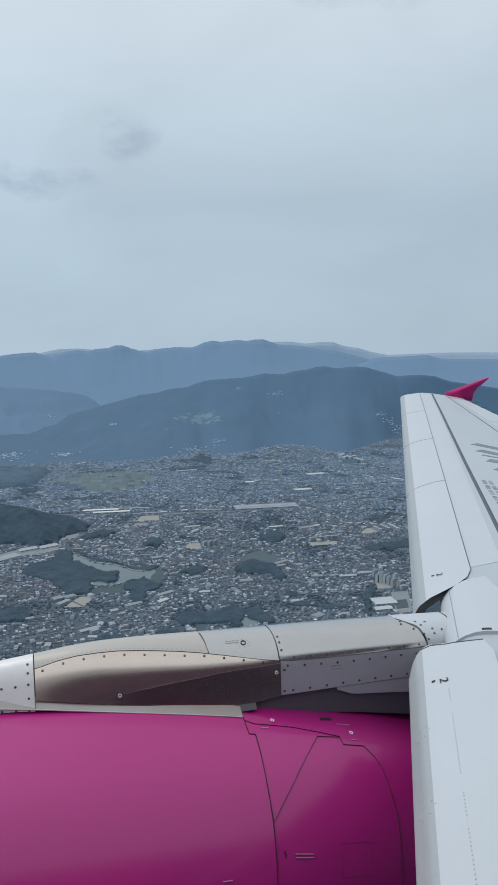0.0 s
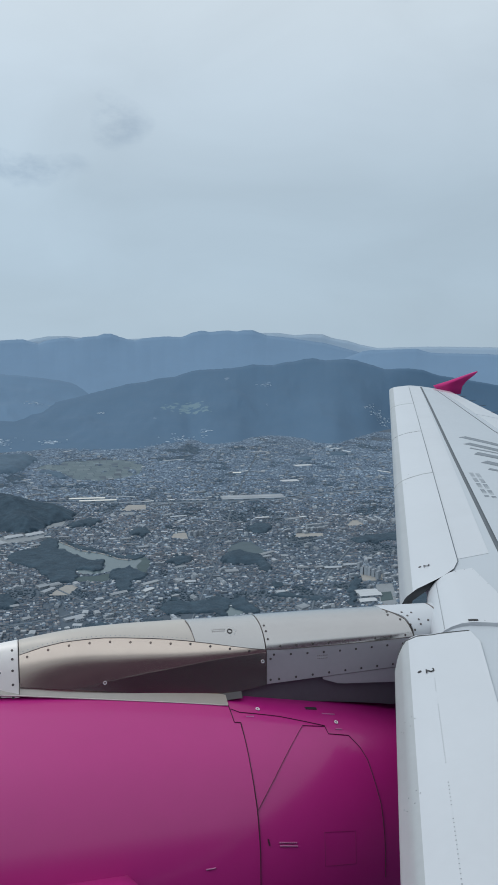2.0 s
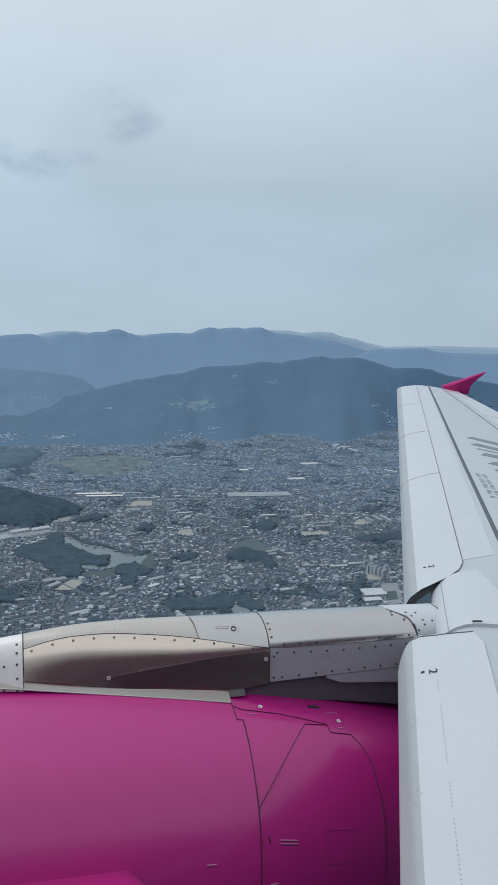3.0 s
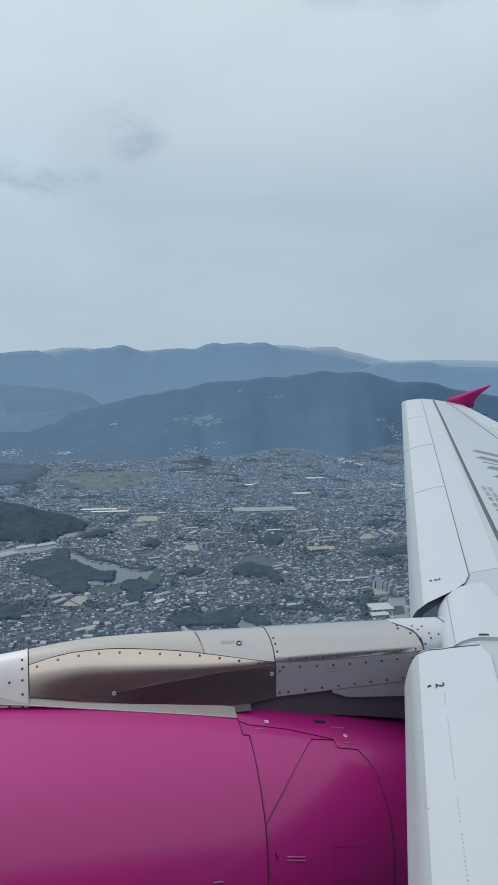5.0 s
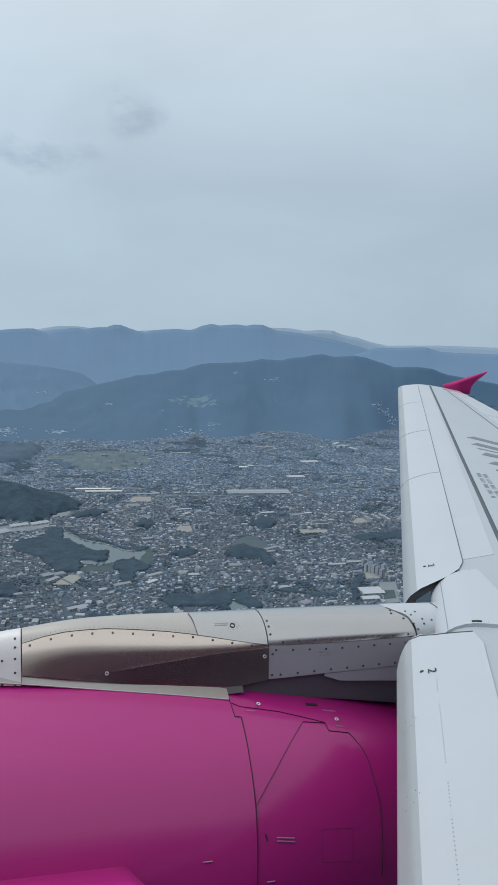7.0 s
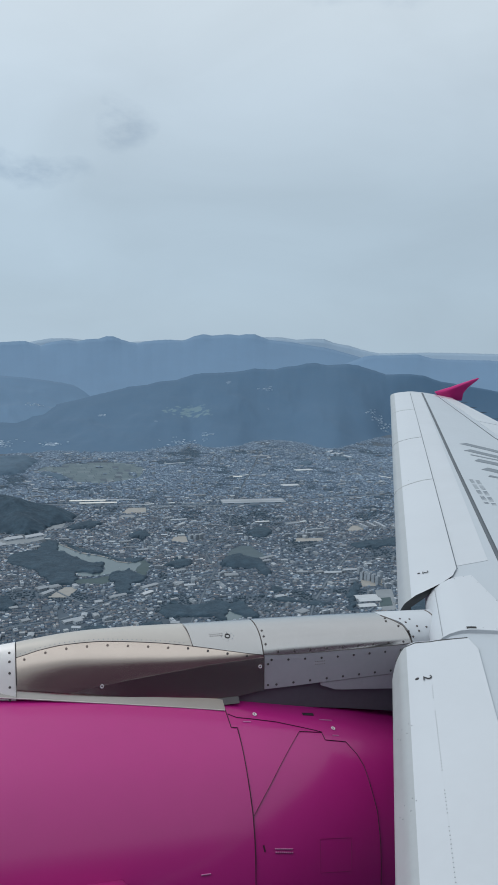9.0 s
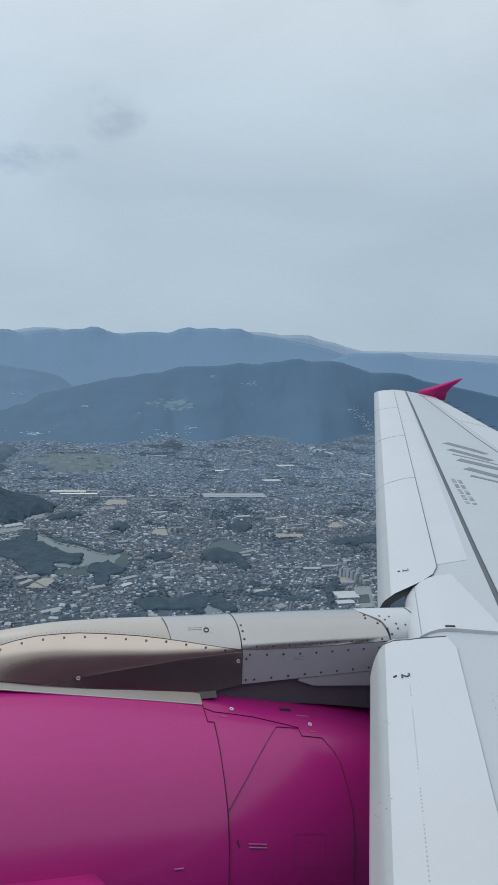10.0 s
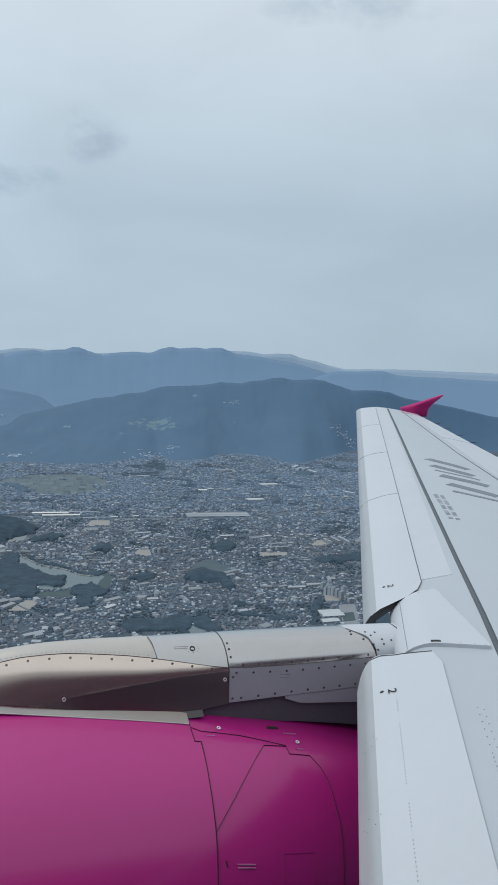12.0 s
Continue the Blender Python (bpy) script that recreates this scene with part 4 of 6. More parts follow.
def ridge(name, profile, r_ridge, r_base, material, label, seed, rough=14.0, back=260.0, az0=-22.0, az1=58.0, na=800, low=40.0):
    """A wooded mountain range: the crest's elevation over azimuth, spurs and gullies down to its foot."""
    nr = 30
    pa, pe = [p[0] for p in profile], [p[1] + SHIFT for p in profile]
    vs, fs = [], []
    for i in range(na + 1):
        az = az0 + (az1 - az0) * i / na
        el, broad = lerp(az, pa, pe), soft(az, pa, pe, 2.2)
        away = max(0.0, pa[0] - az, az - pa[-1])
        sway = 0.5 * noise.noise(Vector((az * 0.22, seed, 0.0))) * min(1.0, away / 4)
        crest = r_ridge * math.tan(radians(broad + sway))
        tufts = r_ridge * math.tan(radians(el + sway)) - crest + 1.2 * noise.noise(Vector((az * 1.7, seed, 3.0)))
        tufts += 1.6 * noise.noise(Vector((az * 4, seed, 7.0))) + 1.3 * noise.noise(Vector((az * 11, seed, 8.0)))
        foot = r_base(az) + 25 * noise.noise(Vector((az * 0.35, seed, 5.0)))
        for j in range(nr + 1):
            if j <= nr - 4:
                q = j / (nr - 4)
                r = foot + (r_ridge - foot) * q
                rise = q ** 1.15 * (0.75 + 0.25 * q)
                x, y = polar(az, r)
                spur = noise.ridged_multi_fractal(Vector((x * 0.0042, y * 0.0022, seed)), 1.0, 2.0, 5, 1.0, 2.0)
                z = ZG - 1 + (crest - ZG) * rise + (spur - 1.2) * rough * math.sin(math.pi * min(q, 1)) ** 0.8
                z = max(z, ZG - 1 + (low + 2) * q) + tufts * q ** 22
            else:
                q = (j - (nr - 4)) / 4
                r = r_ridge + back * q
                x, y = polar(az, r)
                z = crest + tufts - (crest - ZG) * 0.5 * q ** 1.4
            vs.append((x, y, z))
    for i in range(na):
        for j in range(nr):
            a = i * (nr + 1) + j
            fs.append((a, a + nr + 1, a + nr + 2, a + 1))
    ob = bulk(name, vs, fs, [material])
    for p in ob.data.polygons:
        p.use_smooth = True
    return tagged(ob, label, "mountain", kind="structure")


# where the slopes meet the plain, as azimuth and elevation from the eye
FOOT = ((-4.0, -8.19), (-1.8, -8.21), (1.5, -8.15), (3.2, -8.17), (6.0, -8.27), (8.8, -8.19), (10.1, -7.86), (11.7, -7.72), (12.5, -7.38), (13.2, -7.74), (14.2, -7.85), (15.8, -7.74),
        (16.9, -7.30), (18.3, -7.19), (20.4, -7.25), (21.6, -7.62), (22.9, -7.70), (24.0, -7.33), (25.2, -7.00), (26.4, -6.54), (28.0, -6.23), (30.3, -5.97))


def base_r(az):
    el = soft(az, [p[0] for p in FOOT], [p[1] for p in FOOT], 0.5) + SHIFT
    return ALT / math.tan(radians(-el))


PROF_D = ((-6.1, -5.46), (-1.7, -5.20), (0.5, -5.01), (2.5, -4.74), (4.4, -4.29), (6.0, -3.88), (8.0, -3.37), (9.2, -3.23), (10.0, -3.02), (11.4, -2.83), (12.5, -2.45), (13.1, -2.36),
          (15.3, -2.23), (16.1, -2.13), (16.9, -1.95), (18.4, -1.98), (19.0, -1.79), (20.0, -1.68), (20.6, -1.51), (21.2, -1.45), (22.2, -1.59), (23.6, -1.48), (24.2, -1.54), (24.8, -1.69),
          (26.4, -2.16), (28.0, -2.08), (29.0, -2.17), (30.1, -2.53), (31.9, -2.78), (33.3, -2.97), (36.2, -3.50))
PROF_E = ((-6.0, -2.24), (-3.2, -2.41), (-1.7, -2.59), (0.6, -2.77), (2.9, -3.07), (5.2, -3.52), (6.8, -3.99), (8.4, -4.54), (10.9, -5.49))
PROF_A = ((-4.6, -0.64), (-1.6, -0.47), (-0.5, -0.33), (0.8, -0.27), (1.4, -0.45), (1.8, -0.56), (2.3, -0.35), (3.1, -0.18), (3.7, -0.13), (4.3, -0.24), (5.0, -0.06), (5.8, -0.01), (6.3, 0.16),
          (6.8, 0.17), (7.4, -0.05), (8.0, -0.20), (8.5, -0.31), (9.0, -0.14), (10.0, -0.04), (10.8, 0.02), (11.7, -0.04), (12.1, 0.09), (12.6, 0.30), (13.2, 0.43), (13.8, 0.36),
          (15.0, 0.47), (15.7, 0.40), (16.3, 0.49), (16.9, 0.51), (17.3, 0.35), (17.9, 0.13), (19.7, -0.04), (22.2, -0.39), (24.2, -0.90), (26.2, -1.49), (30.1, -2.57))
PROF_B = ((22.2, -1.99), (23.8, -1.31), (24.8, -0.93), (25.4, -0.83), (26.6, -0.80), (28.5, -0.68), (29.4, -0.93), (30.2, -0.99), (33.1, -0.99), (36.0, -1.07))
PROF_C = ((-4.6, -0.75), (1.0, -0.34), (2.5, -0.04), (4.1, -0.04), (6.0, -0.32), (15.7, 0.20), (17.7, 0.32), (18.9, 0.31), (19.9, 0.17), (21.1, 0.27), (21.9, 0.25), (22.5, 0.02), (23.7, -0.19), (24.6, -0.45),
          (25.8, -0.67), (29.4, -0.54), (33.1, -0.53), (36.0, -0.53))
ridge("mountain_near", PROF_D, 3750, base_r, M_HILL1, "dark wooded mountain behind the town, blue from painted haze", 1.3, 13)
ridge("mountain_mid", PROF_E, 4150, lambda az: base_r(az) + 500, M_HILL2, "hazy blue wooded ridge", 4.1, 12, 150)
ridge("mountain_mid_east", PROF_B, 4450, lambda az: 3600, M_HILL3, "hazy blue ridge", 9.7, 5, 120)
ridge("mountain_far", PROF_A, 4650, lambda az: 3700, M_HILL3, "far mountain range, pale blue from painted haze", 6.6, 3, 100)
ridge("mountain_farthest", PROF_C, 4880, lambda az: 4500, M_HILL4, "farthest mountains, made faint by painted haze", 12.2, 4, 40)

# ---- what covers the plain ----
AREAS = dict(
    hill=[(-265, 1706), (-249, 1923), (-139, 1935), (-63, 1921), (-12, 1899), (39, 1846), (75, 1797), (116, 1755), (125, 1725), (111, 1674), (90, 1668), (61, 1638), (53, 1611),
          (27, 1583), (0, 1588), (-32, 1608), (-54, 1613), (-137, 1588)],
    lake=[(73, 1504), (91, 1467), (109, 1428), (126, 1413), (143, 1399), (159, 1377), (167, 1357), (185, 1346), (203, 1353), (209, 1341), (198, 1319), (192, 1300), (172, 1282),
          (159, 1294), (140, 1288), (125, 1279), (102, 1284), (93, 1292), (94, 1311), (118, 1303), (136, 1302), (143, 1324), (141, 1345), (123, 1359), (110, 1380), (97, 1401), (84, 1433), (71, 1448)],
    peninsula=[(-22, 1407), (-10, 1441), (9, 1456), (34, 1463), (39, 1502), (54, 1529), (73, 1517), (71, 1448), (84, 1433), (97, 1401), (110, 1380), (123, 1359), (141, 1345), (143, 1324),
               (136, 1302), (118, 1303), (94, 1311), (90, 1268), (84, 1239), (52, 1249), (37, 1297), (25, 1335), (-6, 1372)],
    grass=[(90, 1277), (124, 1270), (139, 1279), (150, 1277), (143, 1250), (130, 1238), (99, 1245), (86, 1256)],
    dam=[(204, 1353), (217, 1358), (221, 1332), (215, 1296), (203, 1269), (191, 1271), (192, 1300), (198, 1319), (209, 1341)],
    woods=[(149, 1280), (169, 1295), (184, 1299), (198, 1267), (207, 1258), (192, 1231), (174, 1220), (166, 1187), (150, 1182), (145, 1197), (148, 1228), (142, 1248)],
    shore=[(83, 1515), (111, 1455), (130, 1436), (149, 1416), (170, 1382), (189, 1371), (206, 1374), (219, 1364), (211, 1352), (186, 1353), (168, 1364), (143, 1406), (109, 1436), (92, 1475)],
    earth=[(42, 1192), (71, 1186), (88, 1221), (85, 1233), (70, 1236), (56, 1216)],
    tan=[(247, 1790), (286, 1783), (279, 1731), (221, 1730)],
    tan_strip=[(221, 1718), (253, 1718), (244, 1686), (211, 1693)],
    lot=[(55, 1610), (66, 1662), (102, 1676), (88, 1628), (69, 1617)],
    school_west=[(287, 1483), (298, 1507), (323, 1511), (317, 1464), (289, 1465)],
    school=[(523, 1423), (579, 1412), (587, 1437), (533, 1447)],
    yard=[(653, 1475), (692, 1477), (714, 1513), (689, 1522)],
    grove=[(454, 1514), (478, 1543), (502, 1538), (507, 1513), (493, 1483), (466, 1465), (449, 1478)],
    hillock=[(337, 1308), (364, 1342), (391, 1356), (404, 1327), (420, 1312), (419, 1277), (414, 1231), (400, 1218), (393, 1235), (394, 1265), (366, 1274), (340, 1283)],
    slope=[(361, 1350), (387, 1396), (412, 1415), (428, 1408), (434, 1362), (434, 1328), (410, 1318), (392, 1359), (371, 1352)],
    grove_near=[(195, 1090), (223, 1124), (240, 1102), (266, 1107), (292, 1122), (304, 1099), (327, 1104), (329, 1066), (331, 1041), (311, 1034), (309, 1048), (300, 1062), (298, 1082),
                (290, 1067), (275, 1031), (267, 1048), (246, 1055), (216, 1067), (198, 1059)],
    pond=[(275, 1030), (291, 1067), (298, 1080), (299, 1060), (308, 1046), (297, 1030)],
    grove_south=[(149, 1022), (164, 1046), (180, 1052), (194, 1037), (198, 1015), (172, 1004)],
    grove_foot=[(75, 1038), (89, 1050), (113, 1042), (124, 1025), (91, 1014)],
    grove_east=[(621, 1378), (652, 1389), (691, 1394), (742, 1397), (725, 1352), (667, 1343), (622, 1348)],
    grove_west=[(-66, 1189), (-43, 1210), (-13, 1199), (-2, 1170), (-10, 1142), (-41, 1144), (-64, 1145)],
    grove_mid=[(216, 1537), (236, 1570), (254, 1557), (254, 1520), (232, 1502), (214, 1515)],
    grove_hook=[(239, 1314), (268, 1343), (297, 1341), (295, 1310), (266, 1295)],
    grove_rail=[(99, 1631), (140, 1674), (169, 1663), (174, 1636), (146, 1612), (102, 1606)],
    park_strip=[(367, 1106), (394, 1116), (409, 1091), (451, 1072), (466, 1058), (438, 1062), (400, 1080)],
    park=[(382, 1146), (396, 1163), (404, 1153), (393, 1130), (380, 1127)],
    far_wood=[(-159, 2220), (-72, 2240), (-12, 2276), (21, 2298), (39, 2393), (68, 2506), (39, 2603), (-13, 2587), (-81, 2550), (-179, 2520)],
    far_strip=[(61, 2273), (81, 2298), (125, 2235), (138, 2154), (120, 2149), (90, 2223)],
    far_grove=[(846, 2303), (887, 2353), (908, 2338), (892, 2285), (850, 2259)],
    far_grove_east=[(995, 2407), (1048, 2437), (1065, 2373), (1028, 2343), (991, 2360)],
    plain=[(42, 2323), (102, 2425), (172, 2458), (259, 2467), (356, 2398), (370, 2312), (329, 2167), (268, 2116), (206, 2102), (149, 2136), (140, 2180), (120, 2264), (82, 2317)],
    works=[(547, 1171), (587, 1169), (569, 1129), (534, 1131)],
    works_yard=[(547, 1111), (576, 1110), (540, 1019), (512, 1018)],
    works_green=[(536, 1072), (555, 1073), (541, 1037), (520, 1036)],
    works_wood=[(502, 1120), (530, 1156), (540, 1160), (520, 1117), (503, 1087), (474, 1022), (466, 1028)],
    works_wood_east=[(566, 1047), (601, 1049), (590, 996), (544, 978)],
    depot=[(-106, 1428), (-50, 1484), (-26, 1511), (10, 1516), (47, 1539), (59, 1581), (22, 1584), (-32, 1563), (-52, 1546), (-110, 1496)],
)
ROADS = [
    ([(-53, 1067), (-2, 1081), (51, 1091), (84, 1112), (120, 1144), (176, 1185), (219, 1222), (260, 1244), (342, 1259), (443, 1258), (591, 1281), (723, 1292)], 4.2),
    ([(220, 1010), (281, 1168), (322, 1267), (332, 1371), (366, 1445), (399, 1492), (443, 1622), (491, 1758)], 2.6),
    ([(-163, 1914), (90, 1856), (224, 1819), (320, 1795), (463, 1769), (617, 1767), (749, 1804), (941, 1814), (1246, 1821)], 15),
    ([(-88, 1457), (-21, 1490), (10, 1508), (53, 1534), (83, 1610), (118, 1699), (152, 1783)], 5),
    ([(379, 974), (432, 1081), (496, 1182), (605, 1336), (771, 1533), (965, 1738)], 3.6),
    ([(491, 1758), (594, 2029), (721, 2343), (831, 2637)], 3.0),
    ([(126, 2014), (357, 2005), (635, 2005), (856, 1985), (1147, 2007)], 4.5),
    ([(-47, 1360), (-10, 1326), (25, 1281), (80, 1171), (116, 1112)], 3),
    ([(195, 1459), (288, 1432), (395, 1461), (510, 1387), (642, 1421), (773, 1432)], 3.6),
]


def inside(poly, x, y):
    """Which of the points lie within the polygon."""
    res = np.zeros(len(x), bool)
    n = len(poly)
    for i in range(n):
        (x0, y0), (x1, y1) = poly[i], poly[(i + 1) % n]
        if y0 == y1:
            continue
        hit = ((y0 > y) != (y1 > y)) & (x < (x1 - x0) * (y - y0) / (y1 - y0) + x0)
        res ^= hit
    return res


def near_road(x, y, extra):
    res = np.zeros(len(x), bool)
    for pts, w in ROADS:
        for (x0, y0), (x1, y1) in zip(pts[:-1], pts[1:]):
            dx, dy = x1 - x0, y1 - y0
            t = np.clip(((x - x0) * dx + (y - y0) * dy) / (dx * dx + dy * dy), 0, 1)
            res |= np.hypot(x - x0 - t * dx, y - y0 - t * dy) < w / 2 + extra
    return res


def patchy(x, y, size, seed):
    """Smooth random values from 0 to 1 over the plain, in patches of about that size."""
    lat = np.random.default_rng(seed).random((64, 64))
    u, v = np.asarray(x) / size, np.asarray(y) / size
    i, j = np.floor(u).astype(int), np.floor(v).astype(int)
    f, g = u - i, v - j
    f, g = f * f * (3 - 2 * f), g * g * (3 - 2 * g)
    a, b, c, d = (lat[(i + p) % 64, (j + q) % 64] for p, q in ((0, 0), (1, 0), (0, 1), (1, 1)))
    return (a * (1 - f) + b * f) * (1 - g) + (c * (1 - f) + d * f) * g


def green(x, y):
    """How leafy the town is at a place; past 0.74 no houses stand."""
    return 0.55 * patchy(x, y * 0.8, 74, 1) + 0.3 * patchy(x + 0.4 * y, y, 31, 2) + 0.15 * patchy(x, y, 12, 3) + 0.05


def flat(name, poly, material, z, label, category, wob=0.0):
    """A level patch on the ground with a slightly uneven outline and a low rim."""
    bm = bmesh.new()
    pts = []
    for (x0, y0), (x1, y1) in zip(poly, poly[1:] + poly[:1]):
        for k in range(4):
            q = k / 4
            x, y = x0 + (x1 - x0) * q, y0 + (y1 - y0) * q
            d = noise.noise_vector(Vector((x * 0.06, y * 0.06, 1.0))) * wob
            pts.append((x + d.x, y + d.y))
    top = [bm.verts.new((x, y, ZG + z)) for x, y in pts]
    low = [bm.verts.new((x, y, ZG - 0.5)) for x, y in pts]
    bm.faces.new(top)
    for k in range(len(top)):
        bm.faces.new((top[k], low[k], low[(k + 1) % len(top)], top[(k + 1) % len(top)]))
    bmesh.ops.recalc_face_normals(bm, faces=bm.faces)
    bmesh.ops.triangulate(bm, faces=[f for f in bm.faces if len(f.verts) > 4])
    ob = part(name, bm, material, None)
    for p in ob.data.polygons:
        p.use_smooth = False
    return tagged(ob, label, category, kind="structure")


flat("water", AREAS["lake"], M_WATER, 0.35, "grey-green reservoir between wooded banks", "lake", 1.5)
flat("water", AREAS["pond"], M_WATER, 0.4, "small grey pond in the grove", "pond", 1)
flat("grass_field", AREAS["grass"], M_GRASS, 0.3, "green field below the reservoir", "field", 2)
flat("grass_field", AREAS["dam"], M_GRASS, 0.45, "green grassed dam of the reservoir", "dam", 1)
bank = [(73, 1504), (91, 1467), (109, 1428), (126, 1413), (143, 1399), (159, 1377), (167, 1357), (185, 1346), (203, 1353)]
flat("shore_wall", bank + [(x + 0.9, y + 3.4) for x, y in reversed(bank)], M_SAND, 1.0, "pale stone edge of the reservoir", "bank", 0.6)
flat("bare_field", AREAS["earth"], M_SAND, 0.3, "pale bare earth sports ground", "field")
flat("bare_field", AREAS["tan"], M_SAND, 0.3, "pale bare lot beside the railway", "field")
flat("bare_field", AREAS["tan_strip"], M_YARD, 0.3, "greyish gravel lot beside the railway", "field")
flat("bare_field", AREAS["lot"], M_YARD, 0.3, "pale cleared lot at the foot of the hill", "field")
flat("bare_field", AREAS["school_west"], M_SAND, 0.3, "pale bare school ground beside white flats", "field")
flat("bare_field", AREAS["school"], M_SAND, 0.3, "pale bare school ground", "field")
flat("bare_field", AREAS["yard"], M_SAND, 0.3, "pale bare school yard", "field")
flat("bare_field", AREAS["works"], M_SAND, 0.3, "brown bare ground beside the factory", "field")
flat("factory_yard", AREAS["works_yard"], M_YARD, 0.25, "paved factory yard", "yard")
flat("grass_field", AREAS["works_green"], M_GRASS, 0.4, "small green court in the factory yard", "field")
flat("depot_yard", AREAS["depot"], M_YARD, 0.25, "pale paved yard beside the wooded hill", "yard")
flat("green_slope", AREAS["slope"], M_SLOPE, 0.3, "grey-green open slope above the hillock wood", "field", 3)
for k, (pts, w) in enumerate(ROADS):
    bm = bmesh.new()
    rows = []
    for i, (x, y) in enumerate(pts):
        a, b = Vector(pts[max(i - 1, 0)]), Vector(pts[min(i + 1, len(pts) - 1)])
        t = (b - a).normalized()
        sx, sy = -t.y * w / 2, t.x * w / 2
        z = ZG + 0.5 + 0.04 * k
        rows.append([(x - sx, y - sy, z - 0.8), (x - sx, y - sy, z), (x + sx, y + sy, z), (x + sx, y + sy, z - 0.8)])
    grid(bm, rows)
    bmesh.ops.recalc_face_normals(bm, faces=bm.faces)
    if k == 2:
        tagged(part("railway", bm, M_ROAD, None), "grey railway corridor through the town", "railway", kind="structure")
    else:
        tagged(part("road", bm, M_ROAD, None), "grey main road through the houses", "road", kind="structure")

# paddy fields in the open plain
rng = np.random.default_rng(5)
vs, fs = [], []
px0, px1 = min(p[0] for p in AREAS["plain"]), max(p[0] for p in AREAS["plain"])
py0, py1 = min(p[1] for p in AREAS["plain"]), max(p[1] for p in AREAS["plain"])
for ix in range(int((px1 - px0) / 19)):
    for iy in range(int((py1 - py0) / 34)):
        x, y = px0 + ix * 19 + 7 * (iy % 3), py0 + iy * 34
        if inside(AREAS["plain"], np.array([x + 8.0]), np.array([y + 13.0]))[0] and rng.random() < 0.93:
            n = len(vs)
            j = rng.uniform(-2, 2, 3)
            z = ZG + 0.3 + 0.02 * rng.random()
            vs += [(x + j[0], y, z), (x + 18.2 + j[0], y + j[1], z), (x + 18.2 + j[2], y + 33, z), (x + j[2], y + 33 + j[1], z)]
            fs.append((n, n + 1, n + 2, n + 3))
tagged(bulk("paddy_field", vs, fs, [M_PADDY]), "flat green-grey paddy fields in strips", "field", kind="stuff")

# ---- larger buildings, things of their own ----
taken = []


def box(bm, x0, y0, z0, x1, y1, z1, mi=0):
    v = [bm.verts.new(p) for p in ((x0, y0, z0), (x1, y0, z0), (x1, y1, z0), (x0, y1, z0), (x0, y0, z1), (x1, y0, z1), (x1, y1, z1), (x0, y1, z1))]
    for f in ((0, 3, 2, 1), (4, 5, 6, 7), (0, 1, 5, 4), (1, 2, 6, 5), (2, 3, 7, 6), (3, 0, 4, 7)):
        bm.faces.new([v[i] for i in f]).material_index = mi


def hall(name, w, d, h, roof_mat, bays, label, category, walls=None):
    """A long low hall with a ridged metal roof in bays."""
    ob = new(name)
    bm = bmesh.new()
    box(bm, -w / 2, -d / 2, 0, w / 2, d / 2, h)
    part("wall", bm, walls or M_CONC, ob)
    for k in range(bays):
        y0, y1 = -d / 2 + d * k / bays, -d / 2 + d * (k + 1) / bays
        bm = bmesh.new()
        rise = (y1 - y0) * 0.12
        grid(bm, [[(x, y0 - 0.3, h - 0.2), (x, y0 - 0.3, h + 0.1), (x, (y0 + y1) / 2, h + rise), (x, y1, h + 0.1), (x, y1, h - 0.2)] for x in (-w / 2 - 0.4, w / 2 + 0.4)])
        part("roof", bm, roof_mat[k % 2] if isinstance(roof_mat, tuple) else roof_mat, ob)
    for k in range(4):
        bm = bmesh.new()
        x = -w / 2 + w * (k + 0.3) / 4
        box(bm, x, -d / 2 - 0.1, h * 0.35, x + w * 0.1, -d / 2 + 0.2, h * 0.75)
        part("window", bm, M_WIN, ob)
    for o in ob.children:
        for p in o.data.polygons:
            p.use_smooth = False
    return tagged(ob, label, category)


def block(name, w, d, h, floors, roof_mat, label, group="", walls=None):
    """A flat-roofed block with window bands, parapet and roof house."""
    ob = new(name)
    bm = bmesh.new()
    box(bm, -w / 2, -d / 2, 0, w / 2, d / 2, h)
    part("wall", bm, walls or M_CONC, ob)
    bm = bmesh.new()
    box(bm, -w / 2 + 0.2, -d / 2 + 0.2, h - 0.1, w / 2 - 0.2, d / 2 - 0.2, h + 0.15)
    part("roof", bm, roof_mat, ob)
    bm = bmesh.new()
    box(bm, -w * 0.15, -d * 0.2, h, w * 0.12, d * 0.25, h + 1.4)
    part("roof_house", bm, walls or M_CONC, ob)
    for k in range(floors):
        z = h * (k + 0.35) / floors
        bm = bmesh.new()
        box(bm, -w / 2 + 0.5, -d / 2 - 0.08, z, w / 2 - 0.5, -d / 2 + 0.2, z + h * 0.4 / floors)
        part("window", bm, M_WIN, ob)
    for o in ob.children:
        for p in o.data.polygons:
            p.use_smooth = False
    return tagged(ob, label, "building", group)


def put(ob, x, y, turn, w, d):
    ob.matrix_world = pose(x, y, ZG, 0, 0, turn)
    taken.append((x, y, radians(turn), w / 2 + 1.6, d / 2 + 1.6))
    return ob


def between(p, q):
    """The middle, the turn and the length of a building's front from p to q."""
    return (p[0] + q[0]) / 2, (p[1] + q[1]) / 2, math.degrees(math.atan2(q[1] - p[1], q[0] - p[0])), math.hypot(q[0] - p[0], q[1] - p[1])


def halls(name, d, h, roof_mat, bays, label, category, fronts):
    for p, q in fronts:
        x, y, turn, w = between(p, q)
        put(hall(name, w, d, h, roof_mat, bays, label, category, M_CONC_HAZED if y > 1700 else M_CONC), x, y, turn, w, d)


